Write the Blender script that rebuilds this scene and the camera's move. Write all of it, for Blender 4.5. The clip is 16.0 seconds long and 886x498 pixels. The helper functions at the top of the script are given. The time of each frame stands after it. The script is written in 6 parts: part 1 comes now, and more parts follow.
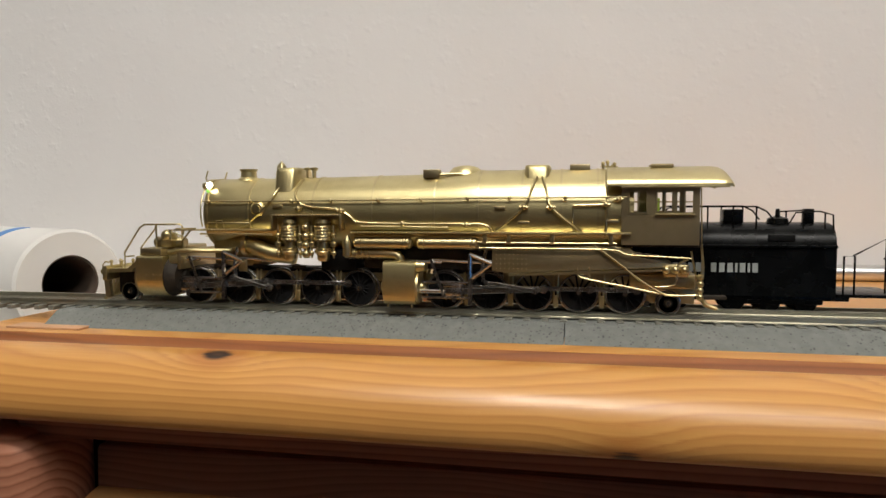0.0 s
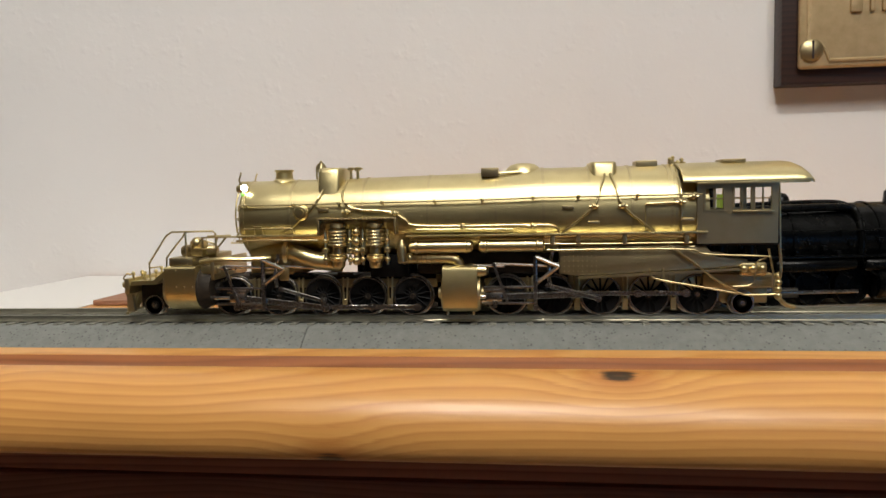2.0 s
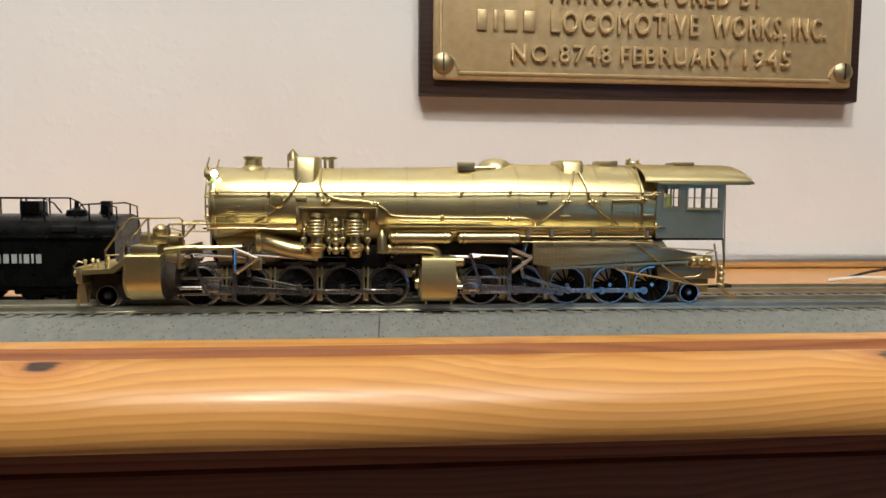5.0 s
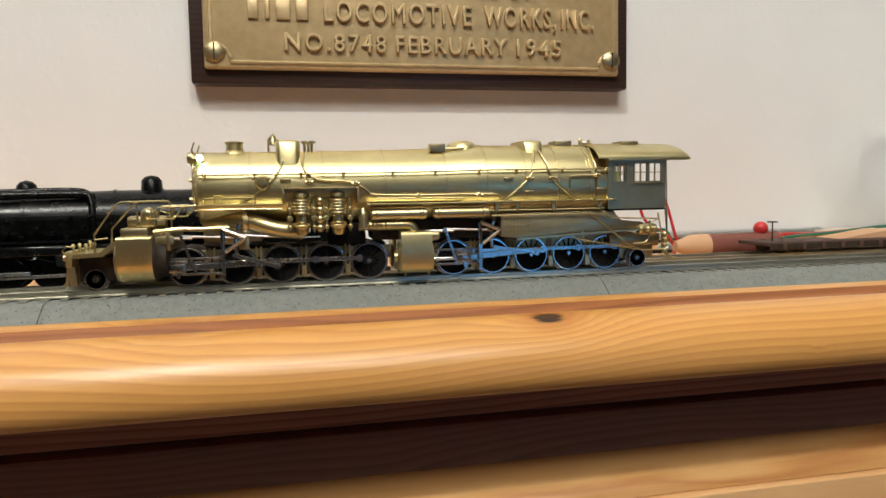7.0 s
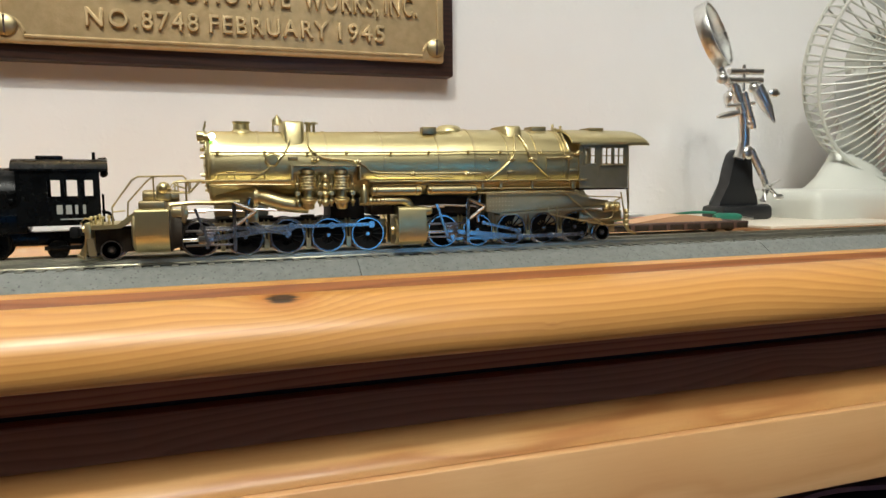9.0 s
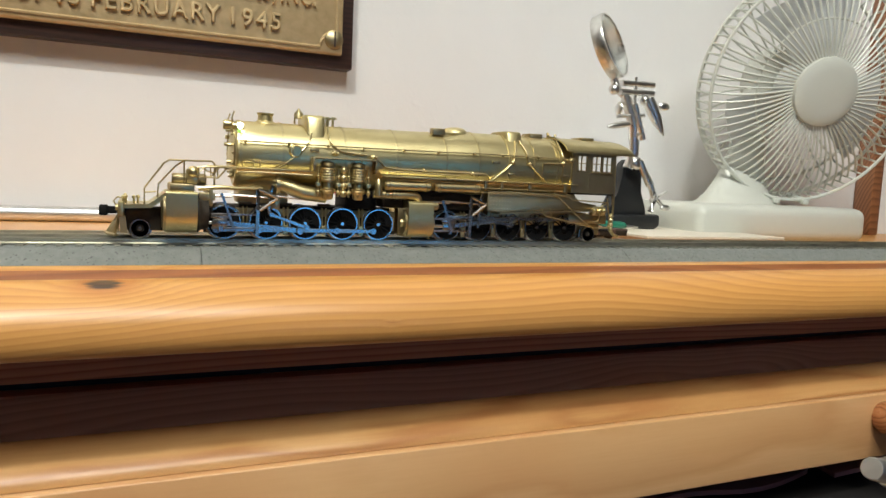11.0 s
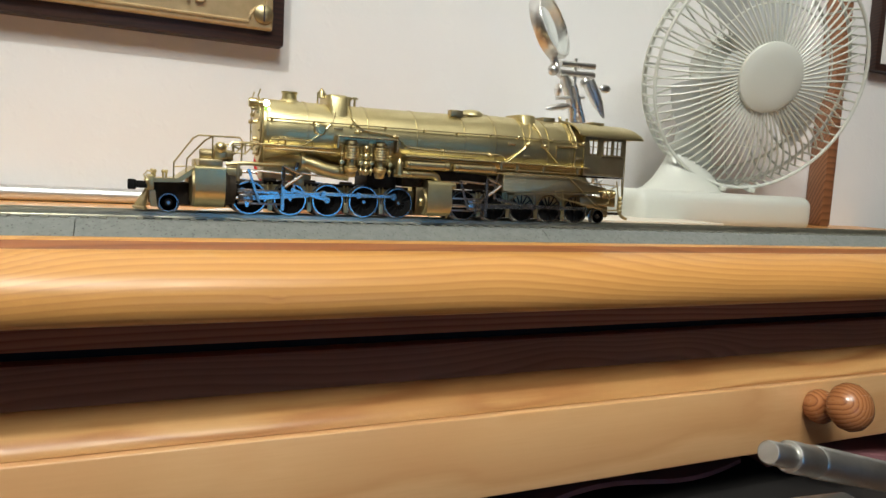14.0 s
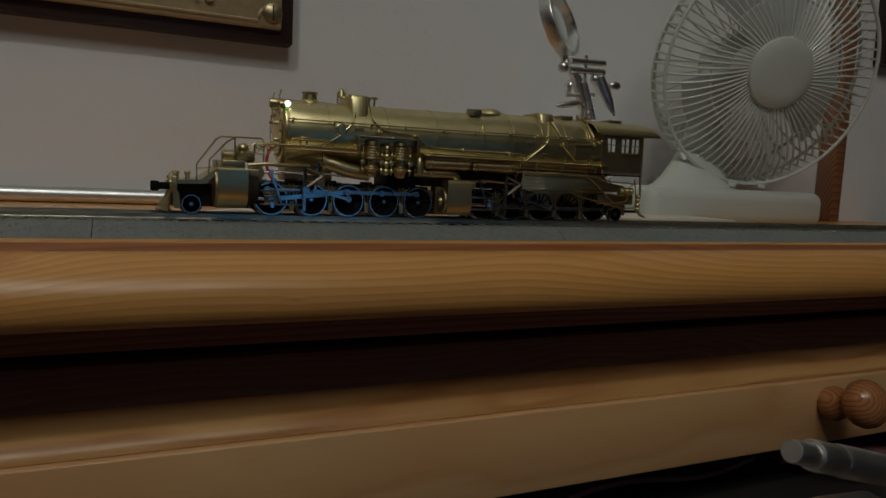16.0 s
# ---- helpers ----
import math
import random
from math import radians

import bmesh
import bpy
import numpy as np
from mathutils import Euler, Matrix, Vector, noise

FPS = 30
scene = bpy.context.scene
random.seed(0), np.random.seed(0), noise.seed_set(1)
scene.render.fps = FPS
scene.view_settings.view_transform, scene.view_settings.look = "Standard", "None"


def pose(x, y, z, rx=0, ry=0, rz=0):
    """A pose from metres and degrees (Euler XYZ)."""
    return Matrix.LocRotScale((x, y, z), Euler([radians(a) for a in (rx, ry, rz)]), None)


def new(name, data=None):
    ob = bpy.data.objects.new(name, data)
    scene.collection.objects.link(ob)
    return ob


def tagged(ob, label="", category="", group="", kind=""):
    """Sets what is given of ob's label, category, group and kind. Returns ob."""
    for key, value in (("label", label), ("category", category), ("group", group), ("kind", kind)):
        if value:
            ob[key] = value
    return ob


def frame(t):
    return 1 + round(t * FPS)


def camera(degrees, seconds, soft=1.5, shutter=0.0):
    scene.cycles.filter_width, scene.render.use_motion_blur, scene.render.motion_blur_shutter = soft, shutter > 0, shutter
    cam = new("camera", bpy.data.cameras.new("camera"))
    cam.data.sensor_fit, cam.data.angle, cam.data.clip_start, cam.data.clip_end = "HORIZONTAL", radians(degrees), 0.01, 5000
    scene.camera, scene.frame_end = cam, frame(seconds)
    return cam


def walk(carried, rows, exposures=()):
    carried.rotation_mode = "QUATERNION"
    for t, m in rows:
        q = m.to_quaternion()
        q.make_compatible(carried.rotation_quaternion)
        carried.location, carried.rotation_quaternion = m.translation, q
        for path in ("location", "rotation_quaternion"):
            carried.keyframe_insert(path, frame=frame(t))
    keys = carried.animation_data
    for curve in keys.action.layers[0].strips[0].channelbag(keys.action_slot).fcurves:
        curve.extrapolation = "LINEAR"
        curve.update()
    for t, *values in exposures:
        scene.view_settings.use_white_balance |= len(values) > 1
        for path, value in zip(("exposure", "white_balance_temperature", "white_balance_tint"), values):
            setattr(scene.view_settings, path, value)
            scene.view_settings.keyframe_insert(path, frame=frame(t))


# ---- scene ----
# ---- camera and its way ----
PATH = [  # seconds, place, turn to the left, tilt, lean
    (0.0, 0.0795, -0.2752, 0.0421, 11.29, -3.92, -0.25),
    (0.5, 0.1017, -0.2708, 0.0424, 10.08, -4.13, -0.66),
    (1.0, 0.1168, -0.2681, 0.0438, 8.84, -4.34, -0.93),
    (1.5, 0.1325, -0.2661, 0.0444, 7.78, -4.37, -1.10),
    (2.0, 0.1542, -0.2663, 0.0443, 6.71, -4.30, -1.23),
    (2.5, 0.1834, -0.2655, 0.0441, 4.38, -4.22, -0.81),
    (3.0, 0.2065, -0.2634, 0.0433, 2.10, -4.25, -0.18),
    (3.5, 0.2253, -0.2633, 0.0422, 0.26, -4.47, 0.35),
    (4.0, 0.2482, -0.2655, 0.0424, -1.84, -4.50, 0.53),
    (6.5, 0.3531, -0.2874, 0.0401, -9.94, -4.50, -0.53),
    (7.0, 0.3782, -0.2920, 0.0343, -12.11, -4.62, -1.05),
    (7.5, 0.3972, -0.2982, 0.0353, -14.09, -5.14, -1.64),
    (8.0, 0.4147, -0.3043, 0.0320, -15.74, -5.29, -1.51),
    (8.5, 0.4338, -0.3091, 0.0311, -17.37, -5.44, -1.34),
    (9.0, 0.4449, -0.3112, 0.0299, -18.75, -5.54, -0.55),
    (9.5, 0.4576, -0.3160, 0.0313, -19.96, -5.67, 0.51),
    (12.0, 0.4959, -0.3248, 0.0284, -24.53, -5.58, 3.15),
    (12.5, 0.5042, -0.3270, 0.0285, -24.65, -5.71, 3.34),
    (13.0, 0.5163, -0.3313, 0.0317, -25.13, -5.81, 3.25),
    (13.5, 0.5222, -0.3277, 0.0259, -25.10, -5.65, 3.17),
    (14.0, 0.5225, -0.3251, 0.0209, -24.84, -5.86, 3.16),
    (14.5, 0.5190, -0.3229, 0.0186, -24.52, -6.20, 3.29),
    (15.0, 0.5117, -0.3209, 0.0198, -24.56, -6.59, 3.44),
    (15.5, 0.5151, -0.3223, 0.0212, -24.45, -6.56, 3.34),
    (16.0, 0.5172, -0.3215, 0.0216, -24.67, -6.12, 2.78),
]
EXPOSURES = [(0.0, -0.33, 6500, 10), (2.5, -0.33, 6520, 10), (4.0, -0.2, 6550, 10), (6.5, -0.04, 6500, 7), (9.0, 0.03, 6350, 5), (12.0, 0.1, 6250, 4), (14.6, 0.1, 6250, 4), (15.0, -0.2, 6250, 4),
             (15.5, -1.0, 6250, 4), (16.0, -2.2, 6250, 4)]


def camera_pose(x, y, z, yaw, pitch, lean):
    return pose(x, y, z, 0, 0, yaw) @ pose(0, 0, 0, 90 + pitch) @ pose(0, 0, 0, 0, 0, lean)


cam = camera(65.1, 16.0)
walk(cam, [(r[0], camera_pose(*r[1:])) for r in PATH], EXPOSURES)

# ---- light: two ceiling lamp bulbs, added fill bulb, computer screen, faint room light ----
world = bpy.data.worlds.new("room_air")
world.use_nodes = True
world.node_tree.nodes["Background"].inputs[0].default_value = (1.0, 0.92, 0.84, 1)
world.node_tree.nodes["Background"].inputs[1].default_value = 0.01
scene.world = world


def bulb(x, y, z, watts, size):
    lamp = bpy.data.lights.new("ceiling_or_fill_bulb", "POINT")
    lamp.energy, lamp.color, lamp.shadow_soft_size = watts, (1.0, 0.963, 0.90), size
    ob = new("ceiling_or_fill_bulb", lamp)
    ob.location = (x, y, z)


bulb(-0.03, -0.86, 1.36, 27, 0.04)
bulb(0.11, -0.86, 1.36, 28, 0.04)
# Unseen fill bulb, added to brighten the middle and right of the wall.
bulb(0.58, -0.98, 1.10, 30, 0.20)
LAMP_AT = (0.04, -0.86, 1.36)
FILL_BULB_AT = (0.58, -0.98, 1.10)


# ---- materials ----
def socket_set(node, **values):
    for key, value in values.items():
        node.inputs[key.replace("_", " ")].default_value = value


class Mat:
    """A small node-material builder around one principled shader."""

    def __init__(self, name, color=(0.5, 0.5, 0.5), rough=0.5, metal=0.0):
        self.m = bpy.data.materials.new(name)
        self.m.use_nodes = True
        self.t = self.m.node_tree
        self.b = self.t.nodes["Principled BSDF"]
        self.b.inputs["Base Color"].default_value = (*color, 1)
        self.b.inputs["Roughness"].default_value = rough
        self.b.inputs["Metallic"].default_value = metal
        self.pos = None

    def node(self, kind, **props):
        n = self.t.nodes.new(kind)
        for key, value in props.items():
            if key == "operation":
                n.operation = value
            elif key == "data_type":
                n.data_type = value
            elif key == "blend_type":
                n.blend_type = value
        return n

    def link(self, a, b):
        self.t.links.new(a, b)

    def coords(self, scale=(1, 1, 1)):
        tc = self.node("ShaderNodeTexCoord")
        mp = self.node("ShaderNodeMapping")
        mp.inputs["Scale"].default_value = scale
        self.link(tc.outputs["Object"], mp.inputs["Vector"])
        return mp.outputs["Vector"]

    def noise(self, scale, vec=None, detail=4, rough=0.55, stretch=(1, 1, 1)):
        n = self.node("ShaderNodeTexNoise")
        n.inputs["Scale"].default_value = scale
        n.inputs["Detail"].default_value = detail
        n.inputs["Roughness"].default_value = rough
        self.link(vec or self.coords(stretch), n.inputs["Vector"])
        return n.outputs["Fac"]

    def ramp(self, fac, *stops):
        r = self.node("ShaderNodeValToRGB")
        e = r.color_ramp.elements
        while len(e) < len(stops):
            e.new(0.5)
        for el, (p, c) in zip(e, stops):
            el.position = p
            el.color = (*c, 1) if len(c) == 3 else c
        self.link(fac, r.inputs["Fac"])
        return r.outputs["Color"]

    def grey(self, fac, a, b, lo=0.3, hi=0.7):
        r = self.node("ShaderNodeMapRange")
        for key, v in zip(("From Min", "From Max", "To Min", "To Max"), (lo, hi, a, b)):
            r.inputs[key].default_value = v
        self.link(fac, r.inputs["Value"])
        return r.outputs["Result"]

    def math(self, op, a, b=None):
        n = self.node("ShaderNodeMath", operation=op)
        for i, v in enumerate((a, b)):
            if v is None:
                continue
            if isinstance(v, (int, float)):
                n.inputs[i].default_value = v
            else:
                self.link(v, n.inputs[i])
        return n.outputs[0]

    def mix(self, fac, a, b, blend="MIX"):
        n = self.node("ShaderNodeMix", data_type="RGBA", blend_type=blend)
        for i, v in ((0, fac), (6, a), (7, b)):
            if isinstance(v, (int, float)):
                n.inputs[i].default_value = v
            elif isinstance(v, tuple):
                n.inputs[i].default_value = (*v, 1)
            else:
                self.link(v, n.inputs[i])
        return n.outputs[2]

    def color(self, c):
        self.link(c, self.b.inputs["Base Color"])
        return self

    def rough(self, r):
        self.link(r, self.b.inputs["Roughness"])
        return self

    def bump(self, height, strength=0.3, distance=0.001):
        n = self.node("ShaderNodeBump")
        n.inputs["Strength"].default_value = strength
        n.inputs["Distance"].default_value = distance
        self.link(height, n.inputs["Height"])
        self.link(n.outputs["Normal"], self.b.inputs["Normal"])
        return self


def metal_mat(name, color, dark, rough, grain=3500, spread=0.08):
    m = Mat(name, color, rough, 1.0)
    big = m.noise(60, detail=5)
    fine = m.noise(grain, detail=2)
    m.color(m.mix(m.grey(big, 0.0, 1.0, 0.45, 0.75), color, dark))
    m.rough(m.math("ADD", m.grey(big, rough - spread * 0.4, rough + spread, 0.3, 0.75), m.grey(fine, -0.03, 0.03)))
    m.bump(fine, 0.03, 0.0001)
    return m.m


def matt_black(name, color, rough, spec):
    m = Mat(name, color, rough)
    m.b.inputs["Specular IOR Level"].default_value = spec
    n = m.noise(300, detail=3)
    m.color(m.ramp(n, (0.3, color), (0.8, tuple(c * 2.2 for c in color))))
    return m.m


BRASS = metal_mat("lacquered_brass", (0.70, 0.605, 0.325), (0.58, 0.485, 0.245), 0.36)
BRASS_FINE = metal_mat("polished_brass_fittings", (0.66, 0.56, 0.31), (0.50, 0.41, 0.21), 0.35)
BRASS_DULL = metal_mat("dull_brass_plate", (0.52, 0.43, 0.25), (0.40, 0.32, 0.17), 0.40)
STEEL = metal_mat("nickel_steel_rod", (0.50, 0.485, 0.46), (0.34, 0.32, 0.30), 0.24)
TYRE = metal_mat("bright_steel_tyre", (0.55, 0.54, 0.52), (0.38, 0.36, 0.34), 0.20)
RAIL = metal_mat("nickel_silver_rail", (0.60, 0.58, 0.49), (0.40, 0.38, 0.32), 0.36)
CHROME = metal_mat("chrome", (0.80, 0.79, 0.77), (0.62, 0.60, 0.57), 0.12)
BRUSHED = metal_mat("brushed_stainless_steel", (0.72, 0.71, 0.68), (0.58, 0.57, 0.54), 0.33)
NICKEL = metal_mat("nickel_plated_steel", (0.82, 0.81, 0.78), (0.62, 0.61, 0.58), 0.28)
ALU = metal_mat("aluminium_tube", (0.80, 0.80, 0.80), (0.66, 0.66, 0.66), 0.35)
WHEEL_BLACK = matt_black("blackened_wheel_centre", (0.005, 0.005, 0.005), 0.6, 0.12)
DARK = matt_black("dark_underframe", (0.020, 0.015, 0.010), 0.65, 0.25)


def black_paint():
    m = Mat("satin_black_paint", (0.012, 0.013, 0.014), 0.36)
    m.b.inputs["Specular IOR Level"].default_value = 0.17
    n = m.noise(140, detail=5)
    m.color(m.ramp(n, (0.3, (0.0022, 0.0025, 0.0026)), (0.75, (0.004, 0.0044, 0.0044))))
    m.rough(m.grey(n, 0.20, 0.34)).bump(m.noise(1500, detail=1), 0.015, 0.0001)
    return m.m


BLACK = black_paint()
BLACK_PLASTIC = Mat("black_plastic", (0.012, 0.013, 0.014), 0.45).m
LETTERING = Mat("white_lettering", (0.36, 0.38, 0.36), 0.6).m


def pine(name, light, mid, dark, knots=(), pith=(-0.045, -0.085), ring=0.0036, wander=0.006, gloss=0.34, coat=0.22, contrast=1.0, along="X"):
    """Sawn pine: yearly rings round a wandering pith that runs along the board, bent aside by knots."""
    m = Mat(name, mid, gloss)
    tc = m.node("ShaderNodeTexCoord")
    place = tc.outputs["Object"]
    axes = m.node("ShaderNodeSeparateXYZ")
    m.link(place, axes.inputs[0])
    side = axes.outputs["Y"] if along == "X" else axes.outputs["X"]
    sway = m.noise(1.0, m.coords((5.0, 9, 9)), detail=2, rough=0.4)
    sway2 = m.noise(1.0, m.coords((3.4, 7, 7)), detail=1, rough=0.4)
    fine = m.noise(1.0, m.coords((16, 120, 120)), detail=3)
    dy = m.math("ADD", m.math("SUBTRACT", side, pith[0]), m.grey(sway, -wander * 1.2, wander * 1.2, 0.25, 0.75))
    dz = m.math("ADD", m.math("SUBTRACT", axes.outputs["Z"], pith[1]), m.grey(sway2, -wander, wander, 0.25, 0.75))
    radius = m.math("SQRT", m.math("ADD", m.math("MULTIPLY", dy, dy), m.math("MULTIPLY", dz, dz)))
    radius = m.math("ADD", radius, m.grey(fine, -ring * 0.11, ring * 0.11, 0.3, 0.7))
    fibre = m.noise(70, m.coords((0.6, 14, 14)), detail=5)
    blotch = m.noise(9, m.coords((0.5, 1.5, 1.5)), detail=3)
    near = []
    for x, y, z, size in knots:
        sub = m.node("ShaderNodeVectorMath", operation="SUBTRACT")
        sub.inputs[1].default_value = (x, y, z)
        m.link(place, sub.inputs[0])
        sc = m.node("ShaderNodeVectorMath", operation="MULTIPLY")
        sc.inputs[1].default_value = (0.62, 1.0, 1.15)
        m.link(sub.outputs[0], sc.inputs[0])
        ln = m.node("ShaderNodeVectorMath", operation="LENGTH")
        m.link(sc.outputs[0], ln.inputs[0])
        d = m.math("ADD", ln.outputs["Value"], m.grey(fibre, -0.001, 0.001))
        near.append((d, size))
        pull = m.grey(d, 1.0, 0.0, 0.0, size * 6.5)
        radius = m.math("ADD", radius, m.math("MULTIPLY", m.math("MULTIPLY", pull, pull), size * 2.2))
    rings = m.math("FRACT", m.math("DIVIDE", radius, ring))
    line = tuple(a + (b - a) * contrast for a, b in zip(mid, dark))
    base = m.ramp(rings, (0.0, line), (0.12, mid), (0.25, light), (0.65, mid), (0.84, tuple(a * 0.6 + b * 0.4 for a, b in zip(mid, line))), (0.96, line))
    base = m.mix(m.grey(fibre, 0.0, 0.16, 0.42, 0.75), base, dark)
    base = m.mix(m.grey(blotch, 0.0, 0.5, 0.5, 0.78), base, mid)
    for d, size in near:
        base = m.mix(m.grey(d, 0.75, 0.0, size * 0.8, size * 2.6), base, dark)
        base = m.mix(m.grey(d, 1.0, 0.0, size * 0.62, size * 1.0), base, (0.030, 0.012, 0.007))
        base = m.mix(m.grey(d, 0.35, 0.0, size * 0.15, size * 0.4), base, (0.16, 0.062, 0.025))
    m.color(base)
    m.rough(m.grey(fibre, gloss - 0.05, gloss + 0.10))
    m.b.inputs["Coat Weight"].default_value = coat
    m.b.inputs["Coat Roughness"].default_value = 0.33
    if not coat:
        m.b.inputs["Specular IOR Level"].default_value = 0.2
    m.bump(m.math("ADD", fibre, m.math("MULTIPLY", rings, 0.3)), 0.10, 0.0004)
    return m.m


KNOTS = ((-0.0493, -0.0480, -0.0133, 0.0040), (0.1830, -0.0475, -0.0130, 0.0040), (0.4701, -0.0486, -0.0132, 0.0042),
         (0.0937, -0.0600, -0.0355, 0.0036), (0.335, -0.0390, -0.0125, 0.0042), (0.5758, -0.0620, -0.0283, 0.0007))
PINE_NOSE = pine("varnished_orange_pine", (0.72, 0.375, 0.113), (0.66, 0.325, 0.088), (0.46, 0.155, 0.033), KNOTS, pith=(-0.047, -0.078), ring=0.0025, wander=0.0085, contrast=0.38)
# Pine darkened for the recess shade; also the slab's own red-brown.
PINE_DARK = pine("red_brown_shade_pine", (0.42, 0.225, 0.140), (0.37, 0.190, 0.115), (0.27, 0.130, 0.075), gloss=0.6, coat=0.0, ring=0.002, contrast=0.6)
PINE_GROOVE = pine("dark_groove_pine", (0.36, 0.125, 0.036), (0.30, 0.100, 0.028), (0.22, 0.070, 0.020))
# Redder pine with some of the recess shade in its colour.
PINE_COVE = pine("red_shade_pine", (0.44, 0.200, 0.122), (0.37, 0.158, 0.092), (0.25, 0.098, 0.055), gloss=0.5, coat=0.0)
PINE_PALE = pine("pale_varnished_pine", (0.79, 0.475, 0.220), (0.75, 0.430, 0.190), (0.64, 0.300, 0.118), pith=(-0.16, -0.10), ring=0.0095, wander=0.010, gloss=0.36, contrast=0.45)
PINE_LEDGE = pine("orange_pine_ledge", (0.68, 0.385, 0.150), (0.61, 0.320, 0.112), (0.44, 0.175, 0.054), pith=(-0.02, -0.12), ring=0.0036, gloss=0.36, contrast=0.7)
PINE_KNOB = pine("turned_pine_knob", (0.50, 0.22, 0.09), (0.43, 0.17, 0.06), (0.20, 0.06, 0.02), pith=(-0.012, 0.006), ring=0.0026, wander=0.002, gloss=0.2, along="Y")
WALNUT = pine("dark_stained_board", (0.045, 0.017, 0.011), (0.030, 0.012, 0.008), (0.014, 0.006, 0.005), gloss=0.5)
POST_WOOD = pine("brown_wood_post", (0.34, 0.16, 0.08), (0.27, 0.12, 0.055), (0.16, 0.065, 0.03))


def plaster():
    m = Mat("white_plaster", (0.72, 0.68, 0.66), 0.75)
    lumps = m.noise(70, detail=5, rough=0.6)
    broad = m.noise(7, detail=3)
    m.color(m.ramp(broad, (0.3, (0.815, 0.800, 0.790)), (0.7, (0.855, 0.845, 0.835))))
    pits = m.math("POWER", m.grey(m.noise(110, detail=2), 0.0, 1.0, 0.5, 0.8), 2.0)
    m.bump(m.math("ADD", lumps, m.math("MULTIPLY", pits, 0.8)), 0.20, 0.0016)
    return m.m


def roadbed_foam():
    m = Mat("grey_foam_roadbed", (0.17, 0.18, 0.175), 0.8)
    v = m.node("ShaderNodeTexVoronoi")
    v.inputs["Scale"].default_value = 640
    m.link(m.coords(), v.inputs["Vector"])
    pores = m.grey(v.outputs["Distance"], 0.0, 1.0, 0.10, 0.30)
    n = m.noise(300, detail=4)
    keep = m.grey(m.noise(420, detail=1), 0.0, 1.0, 0.45, 0.62)
    pores = m.math("MAXIMUM", pores, keep)
    m.color(m.mix(pores, (0.055, 0.058, 0.058), m.ramp(n, (0.3, (0.165, 0.175, 0.163)), (0.7, (0.215, 0.225, 0.208)))))
    m.bump(m.math("ADD", pores, n), 0.5, 0.0005)
    return m.m


PLASTER = plaster()
FOAM = roadbed_foam()
# Grey and dark browns of the unseen room, to hold bounced light down.
CEIL = Mat("ceiling_paint", (0.45, 0.43, 0.40), 0.8).m
ROOM_WALL = Mat("dark_unseen_wall", (0.075, 0.060, 0.048), 0.85).m
FLOOR = pine("floor_boards", (0.16, 0.09, 0.05), (0.12, 0.065, 0.035), (0.07, 0.035, 0.02), ring=0.02, wander=0.03)
WHITE_PLASTIC = Mat("white_plastic", (0.64, 0.65, 0.585), 0.32).m
FAN_BLADE = Mat("milky_plastic", (0.66, 0.67, 0.66), 0.35).m
PAPER = Mat("white_paper", (0.80, 0.79, 0.76), 0.8).m
CARD = Mat("core_hole_shade", (0.10, 0.07, 0.05), 0.8).m
MDF_TOP = Mat("cream_melamine", (0.72, 0.66, 0.55), 0.5).m
MDF_EDGE = Mat("raw_board_edge", (0.40, 0.22, 0.10), 0.8).m
PINK_PAPER = Mat("pink_magazine_cover", (0.34, 0.15, 0.16), 0.4).m
# Black that puts shade into the colour of the chest's open insides.
VOID_BLACK = Mat("shade_black_inside", (0.010, 0.008, 0.007), 0.8).m
RED = Mat("red_plastic", (0.55, 0.03, 0.03), 0.4).m
GREEN = Mat("green_insulation", (0.02, 0.16, 0.10), 0.4).m
BARK = Mat("red_brown_bark", (0.20, 0.065, 0.045), 0.75).m
CUT_WOOD = Mat("freshly_cut_wood", (0.62, 0.36, 0.20), 0.7).m
RUST = Mat("rusty_brown_deck", (0.075, 0.040, 0.030), 0.75).m


def glow(name, color, strength):
    m = Mat(name, color, 0.3)
    m.b.inputs["Emission Color"].default_value = (*color, 1)
    m.b.inputs["Emission Strength"].default_value = strength
    return m.m


LAMP_GLOW = glow("lit_marker_lamp", (1.0, 0.97, 0.82), 14.0)
GREEN_JEWEL = glow("green_lamp_jewel", (0.30, 0.75, 0.12), 1.2)
GREEN_CAB_GLOW = glow("green_window_glow", (0.45, 0.60, 0.08), 0.30)
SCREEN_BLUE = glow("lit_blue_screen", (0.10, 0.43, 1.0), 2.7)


def lens_glass():
    m = Mat("lens_glass", (0.92, 0.98, 0.97), 0.02)
    m.b.inputs["Transmission Weight"].default_value = 1.0
    m.b.inputs["IOR"].default_value = 1.22
    return m.m


def cast_bronze():
    m = Mat("painted_cast_bronze", (0.50, 0.36, 0.18), 0.42, 0.45)
    n = m.noise(160, detail=4)
    m.color(m.ramp(n, (0.3, (0.52, 0.385, 0.20)), (0.7, (0.62, 0.47, 0.26))))
    m.rough(m.grey(n, 0.36, 0.52)).bump(m.noise(420, detail=3), 0.25, 0.0004)
    return m.m


GLASS = lens_glass()
BRONZE = cast_bronze()

# ---- mesh helpers ----
MM = 0.001


def finish(bm, name, mat, smooth=40):
    me = bpy.data.meshes.new(name)
    bmesh.ops.recalc_face_normals(bm, faces=bm.faces)
    bm.to_mesh(me)
    bm.free()
    me.materials.append(mat)
    if smooth:
        me.polygons.foreach_set("use_smooth", [True] * len(me.polygons))
        me.set_sharp_from_angle(angle=radians(smooth))
    return me


